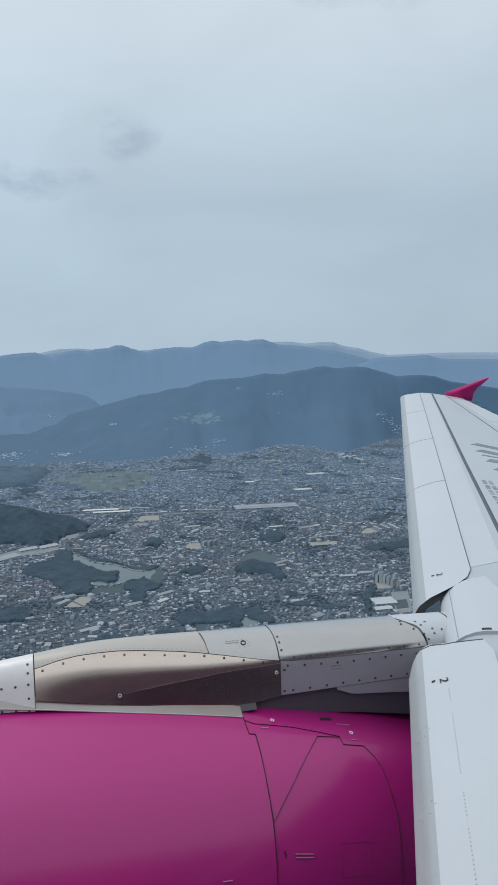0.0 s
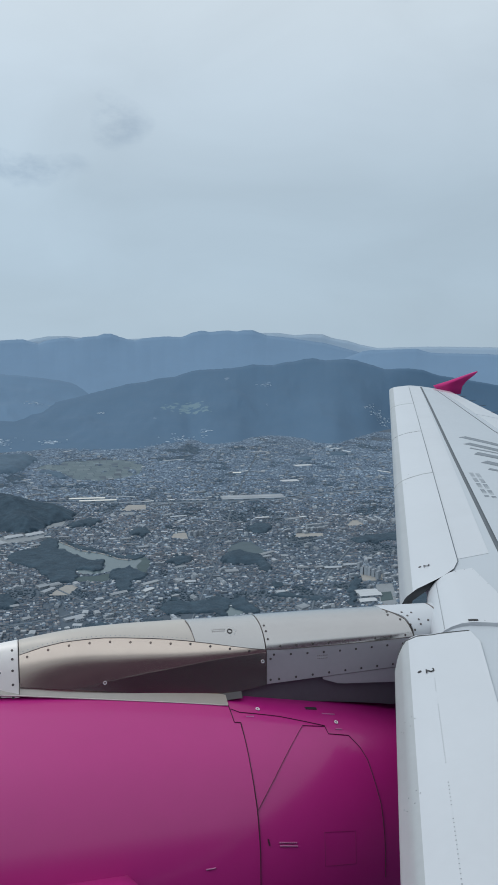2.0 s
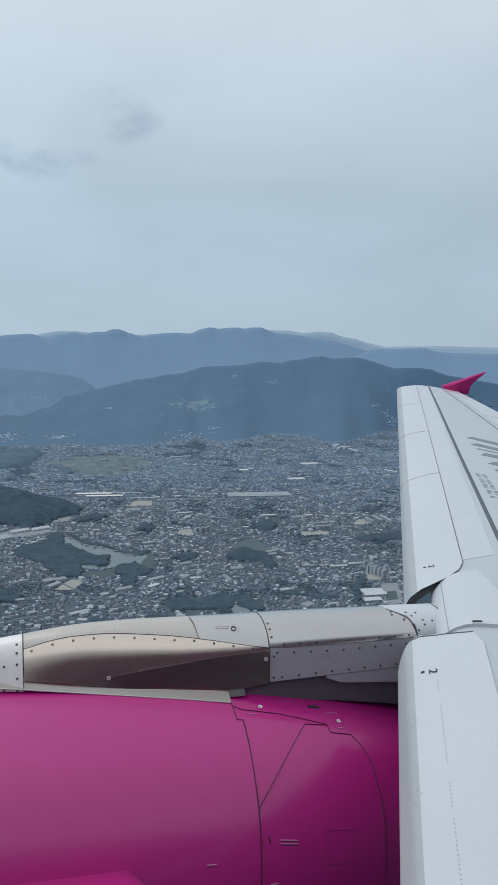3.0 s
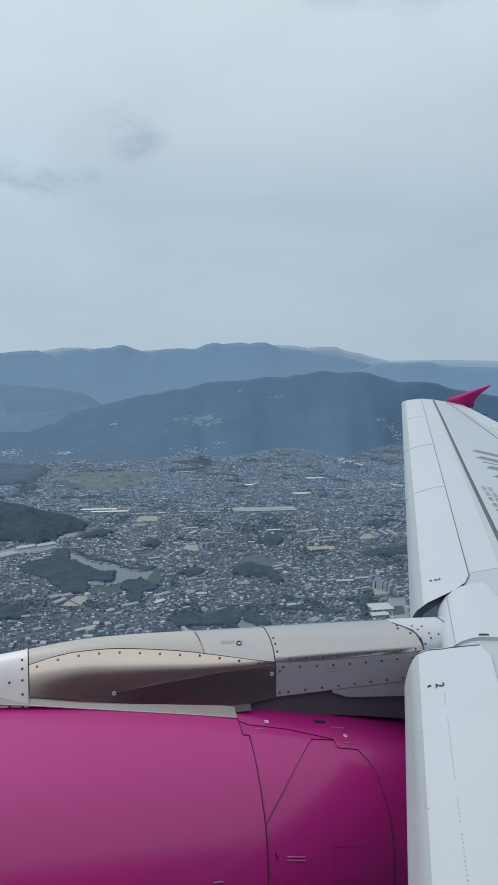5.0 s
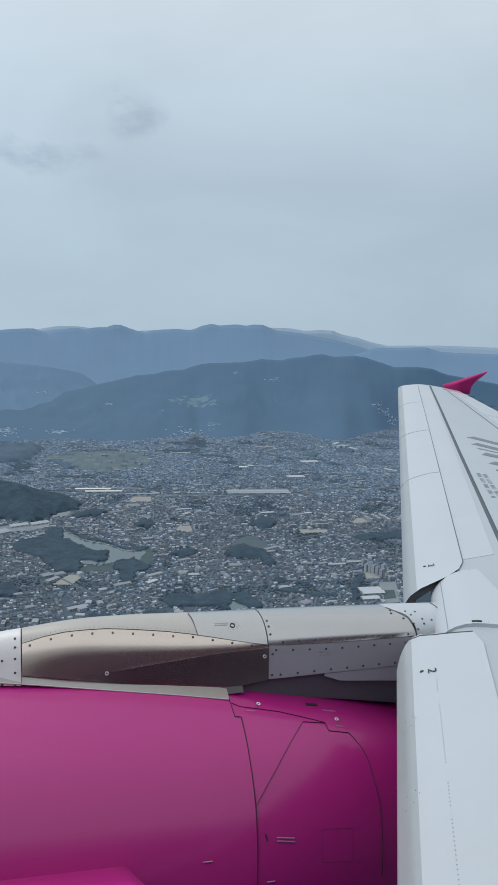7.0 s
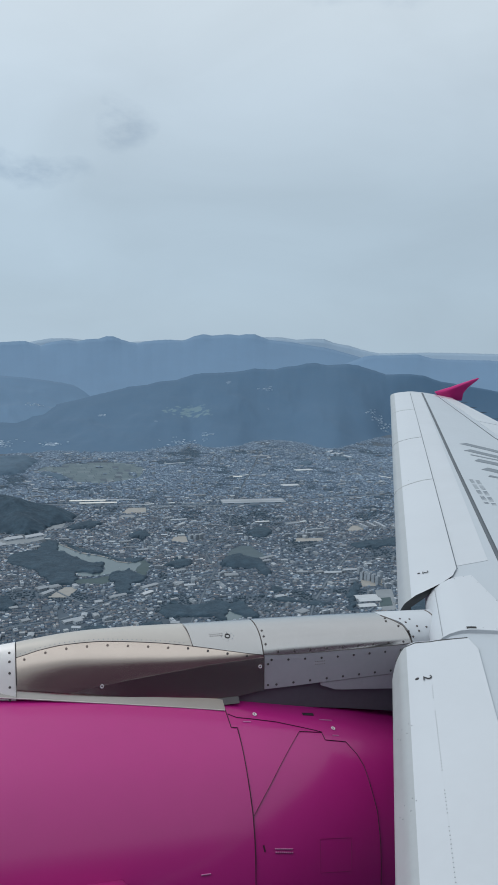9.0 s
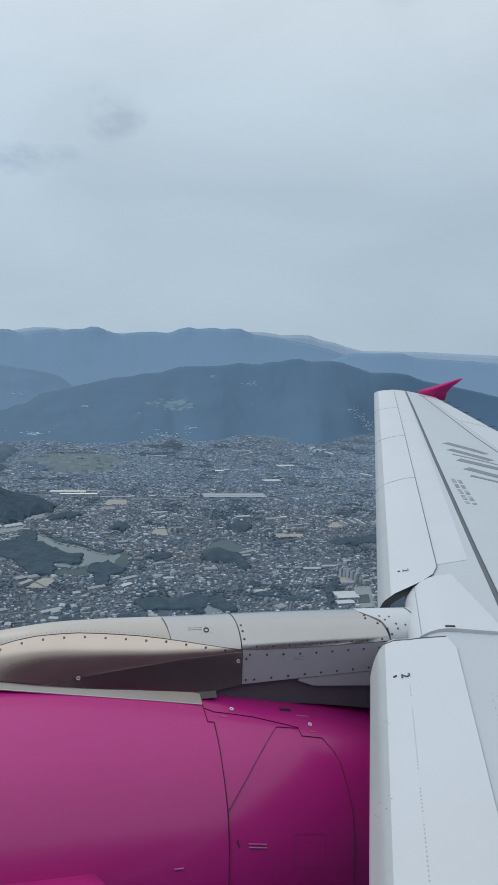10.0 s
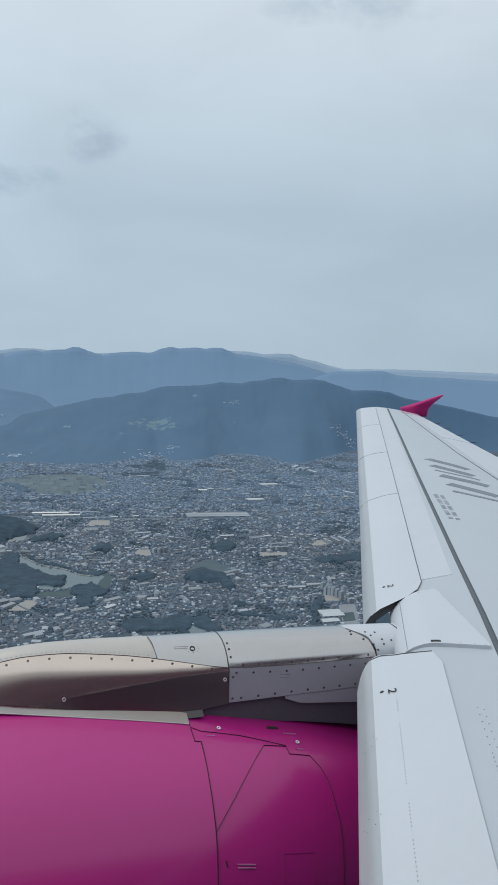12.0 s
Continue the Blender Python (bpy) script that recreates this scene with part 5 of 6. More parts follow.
def blocks(name, d, h, floors, roof_mat, label, group, fronts):
    for p, q in fronts:
        x, y, turn, w = between(p, q)
        put(block(name, w, d, h, floors, roof_mat, label, group, M_CONC_HAZED if y > 1700 else M_CONC), x, y, turn, w, d)


halls("station_hall", 42, 4, (M_BROOF, M_BROOF2), 7, "long pale ridged station roof beside the tracks", "station", [((472, 1800), (624, 1786))])
halls("train_shed", 13, 4, M_CREAM, 2, "long cream-roofed train shed", "train shed", [((120, 1876), (203, 1868)), ((141, 1846), (226, 1838))])
halls("platform_roof", 6, 4, M_BROOF, 1, "long narrow grey platform roof", "platform roof", [((205, 1874), (274, 1862)), ((229, 1806), (291, 1800)), ((374, 1798), (433, 1787))])
halls("commercial_hall", 22, 3, M_WROOF, 2, "white-roofed commercial hall among houses", "hall", [((682, 1973), (730, 1973)), ((800, 2195), (854, 2197))])
halls("commercial_hall", 14, 3, M_CREAM, 1, "cream-roofed commercial hall among houses", "hall", [((590, 2125), (613, 2121))])
halls("commercial_hall", 9, 3, M_WROOF, 1, "long bright white-roofed hall among houses", "hall",
      [((491, 1586), (522, 1586)), ((585, 1568), (601, 1571)), ((620, 2138), (639, 2144)), ((292, 1807), (309, 1810)), ((344, 1810), (359, 1813)), ((1101, 2812), (1163, 2820)), ((1010, 2057), (1030, 2017)), ((182, 1167), (199, 1180))])
halls("workshop", 9, 3, M_BROOF, 1, "pale-roofed workshop among houses", "workshop",
      [((317, 1640), (352, 1644)), ((322, 1593), (340, 1610)), ((417, 1313), (446, 1329)), ((254, 1197), (271, 1196)), ((186, 1200), (213, 1214)), ((132, 1165), (158, 1175)), ((-14, 1151), (-2, 1153)),
       ((2, 1093), (13, 1098)), ((58, 1076), (86, 1088)), ((108, 1149), (119, 1152)), ((379, 1111), (393, 1113)), ((537, 1218), (563, 1216)), ((499, 1210), (529, 1207)),
       ((484, 1216), (499, 1219)), ((33, 1202), (51, 1220)), ((743, 2480), (803, 2484)), ((439, 2375), (504, 2387)), ((151, 2624), (178, 2646)), ((17, 2141), (37, 2154)), ((126, 2051), (147, 2063))])
halls("workshop", 14, 3, M_BROOF2, 2, "wide grey-roofed workshop among houses", "workshop",
      [((331, 1235), (353, 1234)), ((241, 1214), (253, 1206)), ((552, 1559), (580, 1564)), ((6, 1006), (15, 1012)), ((27, 1231), (42, 1239)), ((45, 1233), (62, 1241)), ((388, 1036), (404, 1044))])
halls("depot_hall", 26, 3, M_BROOF, 2, "wide pale-roofed depot hall on the paved yard", "depot", [((-84, 1479), (-27, 1520))])
halls("depot_hall", 18, 3, M_BROOF3, 1, "grey-roofed depot hall on the paved yard", "depot", [((-26, 1549), (8, 1564)), ((13, 1559), (47, 1575))])
halls("factory_hall", 30, 3, M_WROOF, 2, "large white-roofed factory hall", "factory", [((497, 1072), (532, 1070))])
halls("factory_hall", 14, 3, M_WROOF, 1, "smaller white-roofed factory hall", "factory", [((486, 1041), (513, 1040))])
blocks("office_block", 7, 6, 3, M_BROOF, "pale office block beside the factory", "factory offices", [((577, 1143), (590, 1146)), ((585, 1129), (597, 1132)), ((569, 1121), (579, 1121)), ((550, 1050), (562, 1053))])
blocks("school_block", 7, 7, 3, M_BROOF, "pale flat-roofed school block beside the ground", "school blocks",
       [((537, 1456), (552, 1457)), ((558, 1456), (567, 1459)), ((571, 1458), (581, 1461)), ((582, 1456), (595, 1458)), ((569, 1482), (604, 1484))])
blocks("school_block", 6, 7, 3, M_BROOF, "long pale school block in a row", "school blocks", [((701, 1510), (704, 1480)), ((722, 1521), (724, 1481)), ((741, 1523), (742, 1472))])
blocks("apartment_block", 5, 10, 5, M_BROOF, "white apartment slab beside the school ground", "apartment estate", [((322, 1476), (331, 1483)), ((332, 1474), (340, 1481)), ((342, 1476), (350, 1483))])
blocks("apartment_block", 5, 13, 7, M_BROOF2, "tall grey apartment slab in an estate", "apartment estate",
       [((552, 1189), (561, 1193)), ((547, 1165), (554, 1169)), ((552, 1160), (559, 1168)), ((556, 1156), (564, 1164)), ((559, 1147), (567, 1154)), ((560, 1134), (569, 1141)), ((575, 1158), (584, 1163))])
blocks("apartment_tower", 8, 26, 9, M_BROOF2, "lone tall pale apartment tower", "apartment towers", [((606, 2372), (616, 2370))])
blocks("apartment_tower", 7, 14, 6, M_BROOF2, "tall grey apartment block near the tracks", "apartment towers",
       [((152, 1944), (160, 1943)), ((161, 1929), (168, 1927)), ((174, 1947), (182, 1946)), ((192, 1973), (199, 1972)), ((207, 1935), (215, 1933)), ((217, 1926), (226, 1924)), ((230, 1917), (237, 1915)), ((241, 1915), (248, 1913))])
blocks("hospital_block", 12, 10, 4, M_WROOF, "white hospital block at the foot of the mountain", "hospital", [((1020, 2440), (1046, 2462)), ((1040, 2438), (1069, 2459)), ((1049, 2412), (1056, 2363)), ((1023, 2478), (1050, 2513))])

protos = [block("commercial_block", 10, 6, 3.4, 3, M_BROOF2, "flat-roofed grey commercial block among houses", "town blocks"),
          block("commercial_block", 15, 5, 4.4, 4, M_BROOF, "pale flat-roofed block among houses", "town blocks"),
          block("apartment_block", 8, 5, 6, 5, M_BROOF2, "mid-rise apartment block among houses", "town blocks"),
          hall("workshop", 12, 8, 4, M_BROOF, 1, "pale-roofed workshop among houses", "workshop"),
          hall("workshop", 19, 9, 4, M_BROOF2, 2, "grey-roofed workshop among houses", "workshop")]
sizes = [(10, 6), (15, 5), (7, 6), (12, 8), (19, 9)]


def free_of(x, y, bare=False):
    ok = np.ones(len(x), bool)
    for k, poly in AREAS.items():
        if k == "plain":
            ok &= ~inside(poly, x, y) | (patchy(x, y, 40, 9) > 0.8)
        else:
            ok &= ~inside(poly, x, y)
    for bx, by, t, hw, hd in taken:
        u, v = (x - bx) * math.cos(t) + (y - by) * math.sin(t), -(x - bx) * math.sin(t) + (y - by) * math.cos(t)
        ok &= ~((np.abs(u) < hw) & (np.abs(v) < hd))
    return ok if bare else ok & (green(x, y) < 0.74)


rng = np.random.default_rng(11)
placed = 0
used = set()
while placed < 440:
    az, r = rng.uniform(-5, 32), math.sqrt(rng.uniform(1010 ** 2, 2750 ** 2))
    x, y = polar(az, r)
    k = int(rng.choice([0, 1, 2, 3, 4], p=[0.26, 0.22, 0.16, 0.24, 0.12]))
    one_x, one_y = np.array([x]), np.array([y])
    if r > base_r(az) - 60 or not free_of(one_x, one_y)[0] or near_road(one_x, one_y, max(sizes[k]) / 2)[0]:
        continue
    if not near_road(one_x, one_y, 45)[0] and rng.random() < 0.45:
        continue
    turn = float(rng.choice([-14, 12, 30, 78, 100])) + rng.uniform(-5, 5)
    m = pose(x, y, ZG, 0, 0, turn)
    if k in used:
        copy_thing(protos[k], m)
    else:
        protos[k].matrix_world = m
        used.add(k)
    taken.append((x, y, radians(turn), sizes[k][0] / 2 + 1.6, sizes[k][1] / 2 + 1.6))
    placed += 1

# ---- thousands of small houses in rows, district by district ----
rng = np.random.default_rng(3)
seeds = []
while len(seeds) < 190:
    az, r = rng.uniform(-9, 36), math.sqrt(rng.uniform(880 ** 2, 3100 ** 2))
    seeds.append(polar(az, r))
seeds = np.array(seeds)
cells = []
for k, (ox, oy) in enumerate(seeds):
    r0 = math.hypot(ox, oy)
    ang = radians(float(rng.choice([-14, 8, 26, -30, 45])) + rng.uniform(-9, 9))
    pitch = rng.uniform(3.9, 4.9) * (1.0 if r0 < 1750 else 1.06)
    reach = int(150 / pitch)
    gx = np.arange(-reach, reach + 1) * pitch
    gx = gx + np.floor(np.arange(-reach, reach + 1) / int(rng.integers(7, 13))) * 2.2
    gy = np.cumsum(np.where(np.arange(2 * reach + 1) % 2 == 0, pitch * 0.95, pitch * 1.36))
    gy = gy - gy.mean()
    X, Y = np.meshgrid(gx, gy)
    X, Y = X.ravel() + rng.normal(0, 0.45, X.size), Y.ravel() + rng.normal(0, 0.4, Y.size)
    wx, wy = ox + X * math.cos(ang) - Y * math.sin(ang), oy + X * math.sin(ang) + Y * math.cos(ang)
    near = np.argmin((wx[:, None] - seeds[None, :, 0]) ** 2 + (wy[:, None] - seeds[None, :, 1]) ** 2, 1)
    keep = (near == k) & (rng.random(X.size) < rng.uniform(0.84, 0.97))
    cells.append(np.stack([wx[keep], wy[keep], np.full(keep.sum(), ang), np.full(keep.sum(), rng.random())], 1))
P = np.concatenate(cells)
az = np.degrees(np.arctan2(P[:, 0], P[:, 1]))
rr = np.hypot(P[:, 0], P[:, 1])
edge = np.array([base_r(a) for a in np.linspace(-12, 40, 209)])
lim = np.interp(az, np.linspace(-12, 40, 209), edge) + 90 * (patchy(P[:, 0], P[:, 1], 60, 14) - 0.25) + 50 * patchy(P[:, 0], P[:, 1], 22, 15)
ok = free_of(P[:, 0], P[:, 1]) & ~near_road(P[:, 0], P[:, 1], 1.9) & (rr < lim) & (rr > 900) & (az > -6.5) & (az < 34)
ok &= rng.random(len(P)) > np.interp(green(P[:, 0], P[:, 1]), (0.56, 0.74), (0.0, 0.4))
P = P[ok]
N = len(P)
w, d = rng.uniform(1.45, 2.45, N), rng.uniform(1.2, 2.0, N)
h = rng.uniform(0.9, 1.9, N)
wider = np.interp(np.hypot(P[:, 0], P[:, 1]), (1500, 2000), (1.0, 1.15))
w, d, h = w * wider, d * wider, h * wider
big = rng.random(N) < 0.06
w[big] *= 1.5
d[big] *= 1.3
h[big] *= 1.7
kind = rng.random(N)
rise = np.where(kind < 0.8, d * rng.uniform(0.4, 0.65, N), 0.02)
hip = np.where(kind < 0.35, 0.45, 1.0)
turn = P[:, 2] + np.where(rng.random(N) < 0.35, math.pi / 2, 0) + rng.normal(0, 0.06, N)
c, s = np.cos(turn), np.sin(turn)
local = [(-1, -1, 0), (1, -1, 0), (1, 1, 0), (-1, 1, 0), (-1, -1, 1), (1, -1, 1), (1, 1, 1), (-1, 1, 1), (-1, 0, 2), (1, 0, 2)]
V = np.zeros((N, 10, 3))
for k, (a, b, q) in enumerate(local):
    lx = a * w * (hip if q == 2 else 1.0)
    ly = b * d
    V[:, k, 0] = P[:, 0] + lx * c - ly * s
    V[:, k, 1] = P[:, 1] + lx * s + ly * c
    V[:, k, 2] = ZG - 0.2 + (0 if q == 0 else h + 0.2 if q == 1 else h + 0.2 + rise)
one = [(0, 1, 5, 4), (1, 2, 6, 5), (2, 3, 7, 6), (3, 0, 4, 7), (4, 5, 9, 8), (6, 7, 8, 9), (5, 6, 9), (7, 4, 8)]
mats_one = [1, 1, 1, 1, 0, 0, 0, 0]


def fast_mesh(name, V, one, mats_one, materials):
    """Many alike solids in one mesh, straight from arrays."""
    n, nv = V.shape[0], V.shape[1]
    me = bpy.data.meshes.new(name)
    loops = np.concatenate([np.array(f) for f in one])
    counts = np.array([len(f) for f in one])
    all_loops = (loops[None, :] + (np.arange(n) * nv)[:, None]).ravel()
    all_counts = np.tile(counts, n)
    starts = np.concatenate([[0], np.cumsum(all_counts)[:-1]])
    me.vertices.add(n * nv)
    me.vertices.foreach_set("co", V.reshape(-1).astype(np.float32))
    me.loops.add(len(all_loops))
    me.loops.foreach_set("vertex_index", all_loops.astype(np.int32))
    me.polygons.add(len(all_counts))
    me.polygons.foreach_set("loop_start", starts.astype(np.int32))
    me.polygons.foreach_set("material_index", np.tile(np.array(mats_one), n).astype(np.int32))
    for m in materials:
        me.materials.append(m)
    me.update(calc_edges=True)
    me.shade_flat()
    return new(name, me)


# the nearest rows, house by house
house_r, house_az = np.hypot(P[:, 0], P[:, 1]), np.degrees(np.arctan2(P[:, 0], P[:, 1]))
single = np.nonzero((house_az > 6) & (house_az < 25) & (house_r > 1085))[0]
single = single[np.argsort(house_r[single])[:300]]


def house(v, roof, walls, label):
    """One small house: four walls and a pitched or flat roof with eaves."""
    mid = v[:4].mean(0)
    v = v - mid
    ob = new("house")
    bm = bmesh.new()
    vs = [bm.verts.new(p) for p in v]
    for f in one[:4] + [(8, 9, 5, 4)[::-1], (6, 9, 8, 7)[::-1], (5, 9, 6), (7, 8, 4)]:
        bm.faces.new([vs[i] for i in f])
    part("wall", bm, walls, ob)
    bm = bmesh.new()
    eave = [p * Vector((1.1, 1.1, 1.0)) for p in (Vector(q) for q in v[4:])]
    top = [bm.verts.new(p + Vector((0, 0, 0.16))) for p in eave]
    low = [bm.verts.new(p + Vector((0, 0, 0.03))) for p in eave]
    for f in ((0, 1, 5, 4), (2, 3, 4, 5), (1, 2, 5), (3, 0, 4)):
        bm.faces.new([top[i] for i in f])
    for i, j in ((0, 1), (1, 2), (2, 3), (3, 0)):
        bm.faces.new((low[i], low[j], top[j], top[i]))
    part("roof", bm, roof, ob)
    for o in ob.children:
        for p in o.data.polygons:
            p.use_smooth = False
    ob.location = mid
    return tagged(ob, label, "house", "houses in the nearest rows")


for k in single:
    word, roof = HOUSE_ROOFS[int(rng.choice(6, p=[0.3, 0.26, 0.14, 0.14, 0.07, 0.09]))]
    house(V[k], roof, HOUSE_WALLS[int(rng.integers(3))], "small house with a %s %s roof in dense rows" % (word, "pitched" if kind[k] < 0.8 else "flat"))
left = np.ones(N, bool)
left[single] = False
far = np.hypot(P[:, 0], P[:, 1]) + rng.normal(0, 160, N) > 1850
sort = P[:, 3] + rng.normal(0, 0.22, N)
for pick, roofs, label in ((sort < 0.45, M_ROOF, "dense rows of small houses with grey and pale roofs"), ((sort >= 0.45) & (sort < 0.78), M_ROOF_DARK, "dense rows of small houses with dark tiled roofs"),
                           (sort >= 0.78, M_ROOF_BROWN, "rows of small houses with brown and beige roofs")):
    tagged(fast_mesh("small_houses", V[~far & pick & left], one, mats_one, [roofs, M_WALL]), label, "houses", kind="stuff")
tagged(fast_mesh("distant_houses", V[far & left], one, mats_one, [M_ROOF_HAZED, M_WALL_HAZED]), "far rows of small houses, haze painted into pale blue-grey roofs", "houses", kind="stuff")

# low flat roofs and decks between the houses
n = 760
az, r = rng.uniform(-6, 33, n), np.sqrt(rng.uniform(1000 ** 2, 2800 ** 2, n))
X, Y = r * np.sin(np.radians(az)), r * np.cos(np.radians(az))
keep = free_of(X, Y) & (r < np.interp(az, np.linspace(-12, 40, 209), edge) - 20)
X, Y, r = X[keep], Y[keep], r[keep]
turn = rng.uniform(-0.5, 0.5, len(X))
hw, hd = rng.uniform(2.0, 7, len(X)) * np.interp(r, (1000, 2500), (0.8, 1.4)), rng.uniform(1.5, 3.2, len(X))
V = np.zeros((len(X), 8, 3))
for k, (a, b, q) in enumerate([(-1, -1, 0), (1, -1, 0), (1, 1, 0), (-1, 1, 0), (-1, -1, 1), (1, -1, 1), (1, 1, 1), (-1, 1, 1)]):
    V[:, k, 0] = X + a * hw * np.cos(turn) - b * hd * np.sin(turn)
    V[:, k, 1] = Y + a * hw * np.sin(turn) + b * hd * np.cos(turn)
    V[:, k, 2] = ZG + (2.9 if q else -0.3)
tagged(fast_mesh("low_flat_roofs", V, [(0, 1, 5, 4), (1, 2, 6, 5), (2, 3, 7, 6), (3, 0, 4, 7), (4, 5, 6, 7)], [0] * 5, [M_LOT]), "low flat pale roofs and decks between houses", "roofs", kind="stuff")

# ---- trees: clumps of foliage in woods and between the houses ----
t = (1 + 5 ** 0.5) / 2
ICO = np.array([(-1, t, 0), (1, t, 0), (-1, -t, 0), (1, -t, 0), (0, -1, t), (0, 1, t), (0, -1, -t), (0, 1, -t), (t, 0, -1), (t, 0, 1), (-t, 0, -1), (-t, 0, 1)]) / 1.9
ICO_F = [(0, 11, 5), (0, 5, 1), (0, 1, 7), (0, 7, 10), (0, 10, 11), (1, 5, 9), (5, 11, 4), (11, 10, 2), (10, 7, 6), (7, 1, 8),
         (3, 9, 4), (3, 4, 2), (3, 2, 6), (3, 6, 8), (3, 8, 9), (4, 9, 5), (2, 4, 11), (6, 2, 10), (8, 6, 7), (9, 8, 1)]


def clumps(name, xy, base_z, size, label, category="trees", tall=0.45, leaves=M_TREE):
    n = len(xy)
    jit = rng.uniform(0.8, 1.2, (n, 12, 1))
    sz = rng.uniform(0.6, 1.35, (n, 1, 1)) * size * 1.3
    V = ICO[None] * jit * sz
    V[:, :, 2] *= tall
    V[:, :, 0] += xy[:, 0, None]
    V[:, :, 1] += xy[:, 1, None]
    V[:, :, 2] += (ZG + base_z + size * 0.3)[:, None]
    ob = fast_mesh(name, V, ICO_F, [0] * 20, [leaves])
    ob.data.polygons.foreach_set("use_smooth", np.ones(len(ob.data.polygons), bool))
    return tagged(ob, label, category, kind="stuff")


def depth_in(poly, x, y):
    """How far each point lies from the polygon's edge."""
    dist = np.full(len(x), 1e9)
    for (x0, y0), (x1, y1) in zip(poly, poly[1:] + poly[:1]):
        dx, dy = x1 - x0, y1 - y0
        q = np.clip(((x - x0) * dx + (y - y0) * dy) / max(dx * dx + dy * dy, 1e-6), 0, 1)
        dist = np.minimum(dist, np.hypot(x - x0 - q * dx, y - y0 - q * dy))
    return dist


def wood(poly, step, tall, rise, label):
    """A wood over a low mound: an uneven canopy of crowns that drops to the ground at a ragged edge, with loose crowns along it."""
    xs, ys = [p[0] for p in poly], [p[1] for p in poly]
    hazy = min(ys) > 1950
    up = lambda x, y: rise * (1 - np.exp(-depth_in(poly, x, y) / max(rise * 1.5, 1))) * (0.8 + 0.4 * patchy(x, y, 45, 6))
    ragged = lambda x, y: inside(poly, x + 9 * (patchy(x, y, 13, 21) - 0.5) + 3 * (patchy(x, y, 4, 23) - 0.5), y + 18 * (patchy(x, y, 15, 22) - 0.5) + 6 * (patchy(x, y, 5, 24) - 0.5))
    nx, ny = int((max(xs) - min(xs) + 16) / step) + 2, int((max(ys) - min(ys) + 24) / step) + 2
    gx, gy = np.meshgrid(min(xs) - 8 + np.arange(nx) * step, min(ys) - 12 + np.arange(ny) * step)
    x, y = gx.ravel() + rng.uniform(-0.3, 0.3, gx.size) * step, gy.ravel() + rng.uniform(-0.3, 0.3, gx.size) * step
    within = ragged(x, y)
    crown = tall * (0.6 + 0.55 * rng.random(len(x)) + 0.5 * (patchy(x, y, 7, 25) - 0.5))
    z = np.where(within, up(x, y) + crown, -0.6) + ZG
    a = (np.arange(ny - 1)[:, None] * nx + np.arange(nx - 1)[None, :]).ravel()
    quads = np.stack([a, a + 1, a + nx + 1, a + nx], 1)
    quads = quads[within[quads].any(1)]
    ob = bulk("wood", np.stack([x, y, z], 1), quads.tolist(), [M_CANOPY_HAZED if hazy else M_CANOPY])
    ob.data.polygons.foreach_set("use_smooth", np.ones(len(ob.data.polygons), bool))
    tagged(ob, label, "wood", kind="stuff")
    edge_of = within & (depth_in(poly, x, y) < 4) & (rng.random(len(x)) < 0.12)
    if edge_of.any():
        clumps("wood_edge", np.stack([x[edge_of], y[edge_of]], 1), up(x[edge_of], y[edge_of]) * 0.5, tall * 0.62, "loose crowns along the edge of the wood", "trees", 0.8, M_TREE_HAZED if hazy else M_TREE)


wood(AREAS["hill"], 1.9, 3.0, 58, "dark wooded hill rising from the houses")
wood(AREAS["peninsula"], 1.5, 2.0, 2, "dark wood on the spit in the reservoir")
wood(AREAS["woods"], 1.5, 2.2, 1.5, "dark wood below the reservoir dam")
wood(AREAS["shore"], 1.5, 1.6, 1, "narrow belt of trees along the shore")
wood(AREAS["grove"], 1.5, 2.2, 5, "oval dark grove among houses")
wood(AREAS["hillock"], 1.5, 2.2, 9, "dark wooded hillock among houses")
wood(AREAS["grove_near"], 1.5, 2.2, 1.5, "dark grove round a small pond")
wood(AREAS["grove_south"], 1.5, 2.2, 3, "dark grove among the houses")
wood(AREAS["grove_foot"], 1.5, 2.2, 2, "dark strip of trees among the houses")
wood(AREAS["grove_east"], 1.5, 2.2, 3, "flat dark grove among houses")
wood(AREAS["grove_west"], 1.5, 2.2, 3, "dark grove at the edge of houses")
wood(AREAS["grove_mid"], 1.5, 2.2, 4, "small dark grove among houses")
wood(AREAS["grove_hook"], 1.5, 2.2, 3, "dark grove in a hook among the houses")
wood(AREAS["grove_rail"], 1.5, 2.2, 3, "strip of dark trees near the railway")
wood(AREAS["park_strip"], 1.5, 1.6, 1, "thin strip of park trees")
wood(AREAS["park"], 1.5, 2.2, 1, "small park of dark trees")
wood(AREAS["works_wood"], 1.5, 2.2, 2, "dark belt of trees round the factory")
wood(AREAS["works_wood_east"], 1.5, 2.2, 2, "dark grove beside the factory")
wood(AREAS["far_wood"], 3.2, 2.2, 14, "dark wooded rise in the plain")
wood(AREAS["far_strip"], 2.4, 2.2, 3, "dark strip of trees across the fields")
wood(AREAS["far_grove"], 2.4, 2.2, 4, "far dark grove among houses")
wood(AREAS["far_grove_east"], 2.4, 2.2, 4, "dark trees below the hospital")

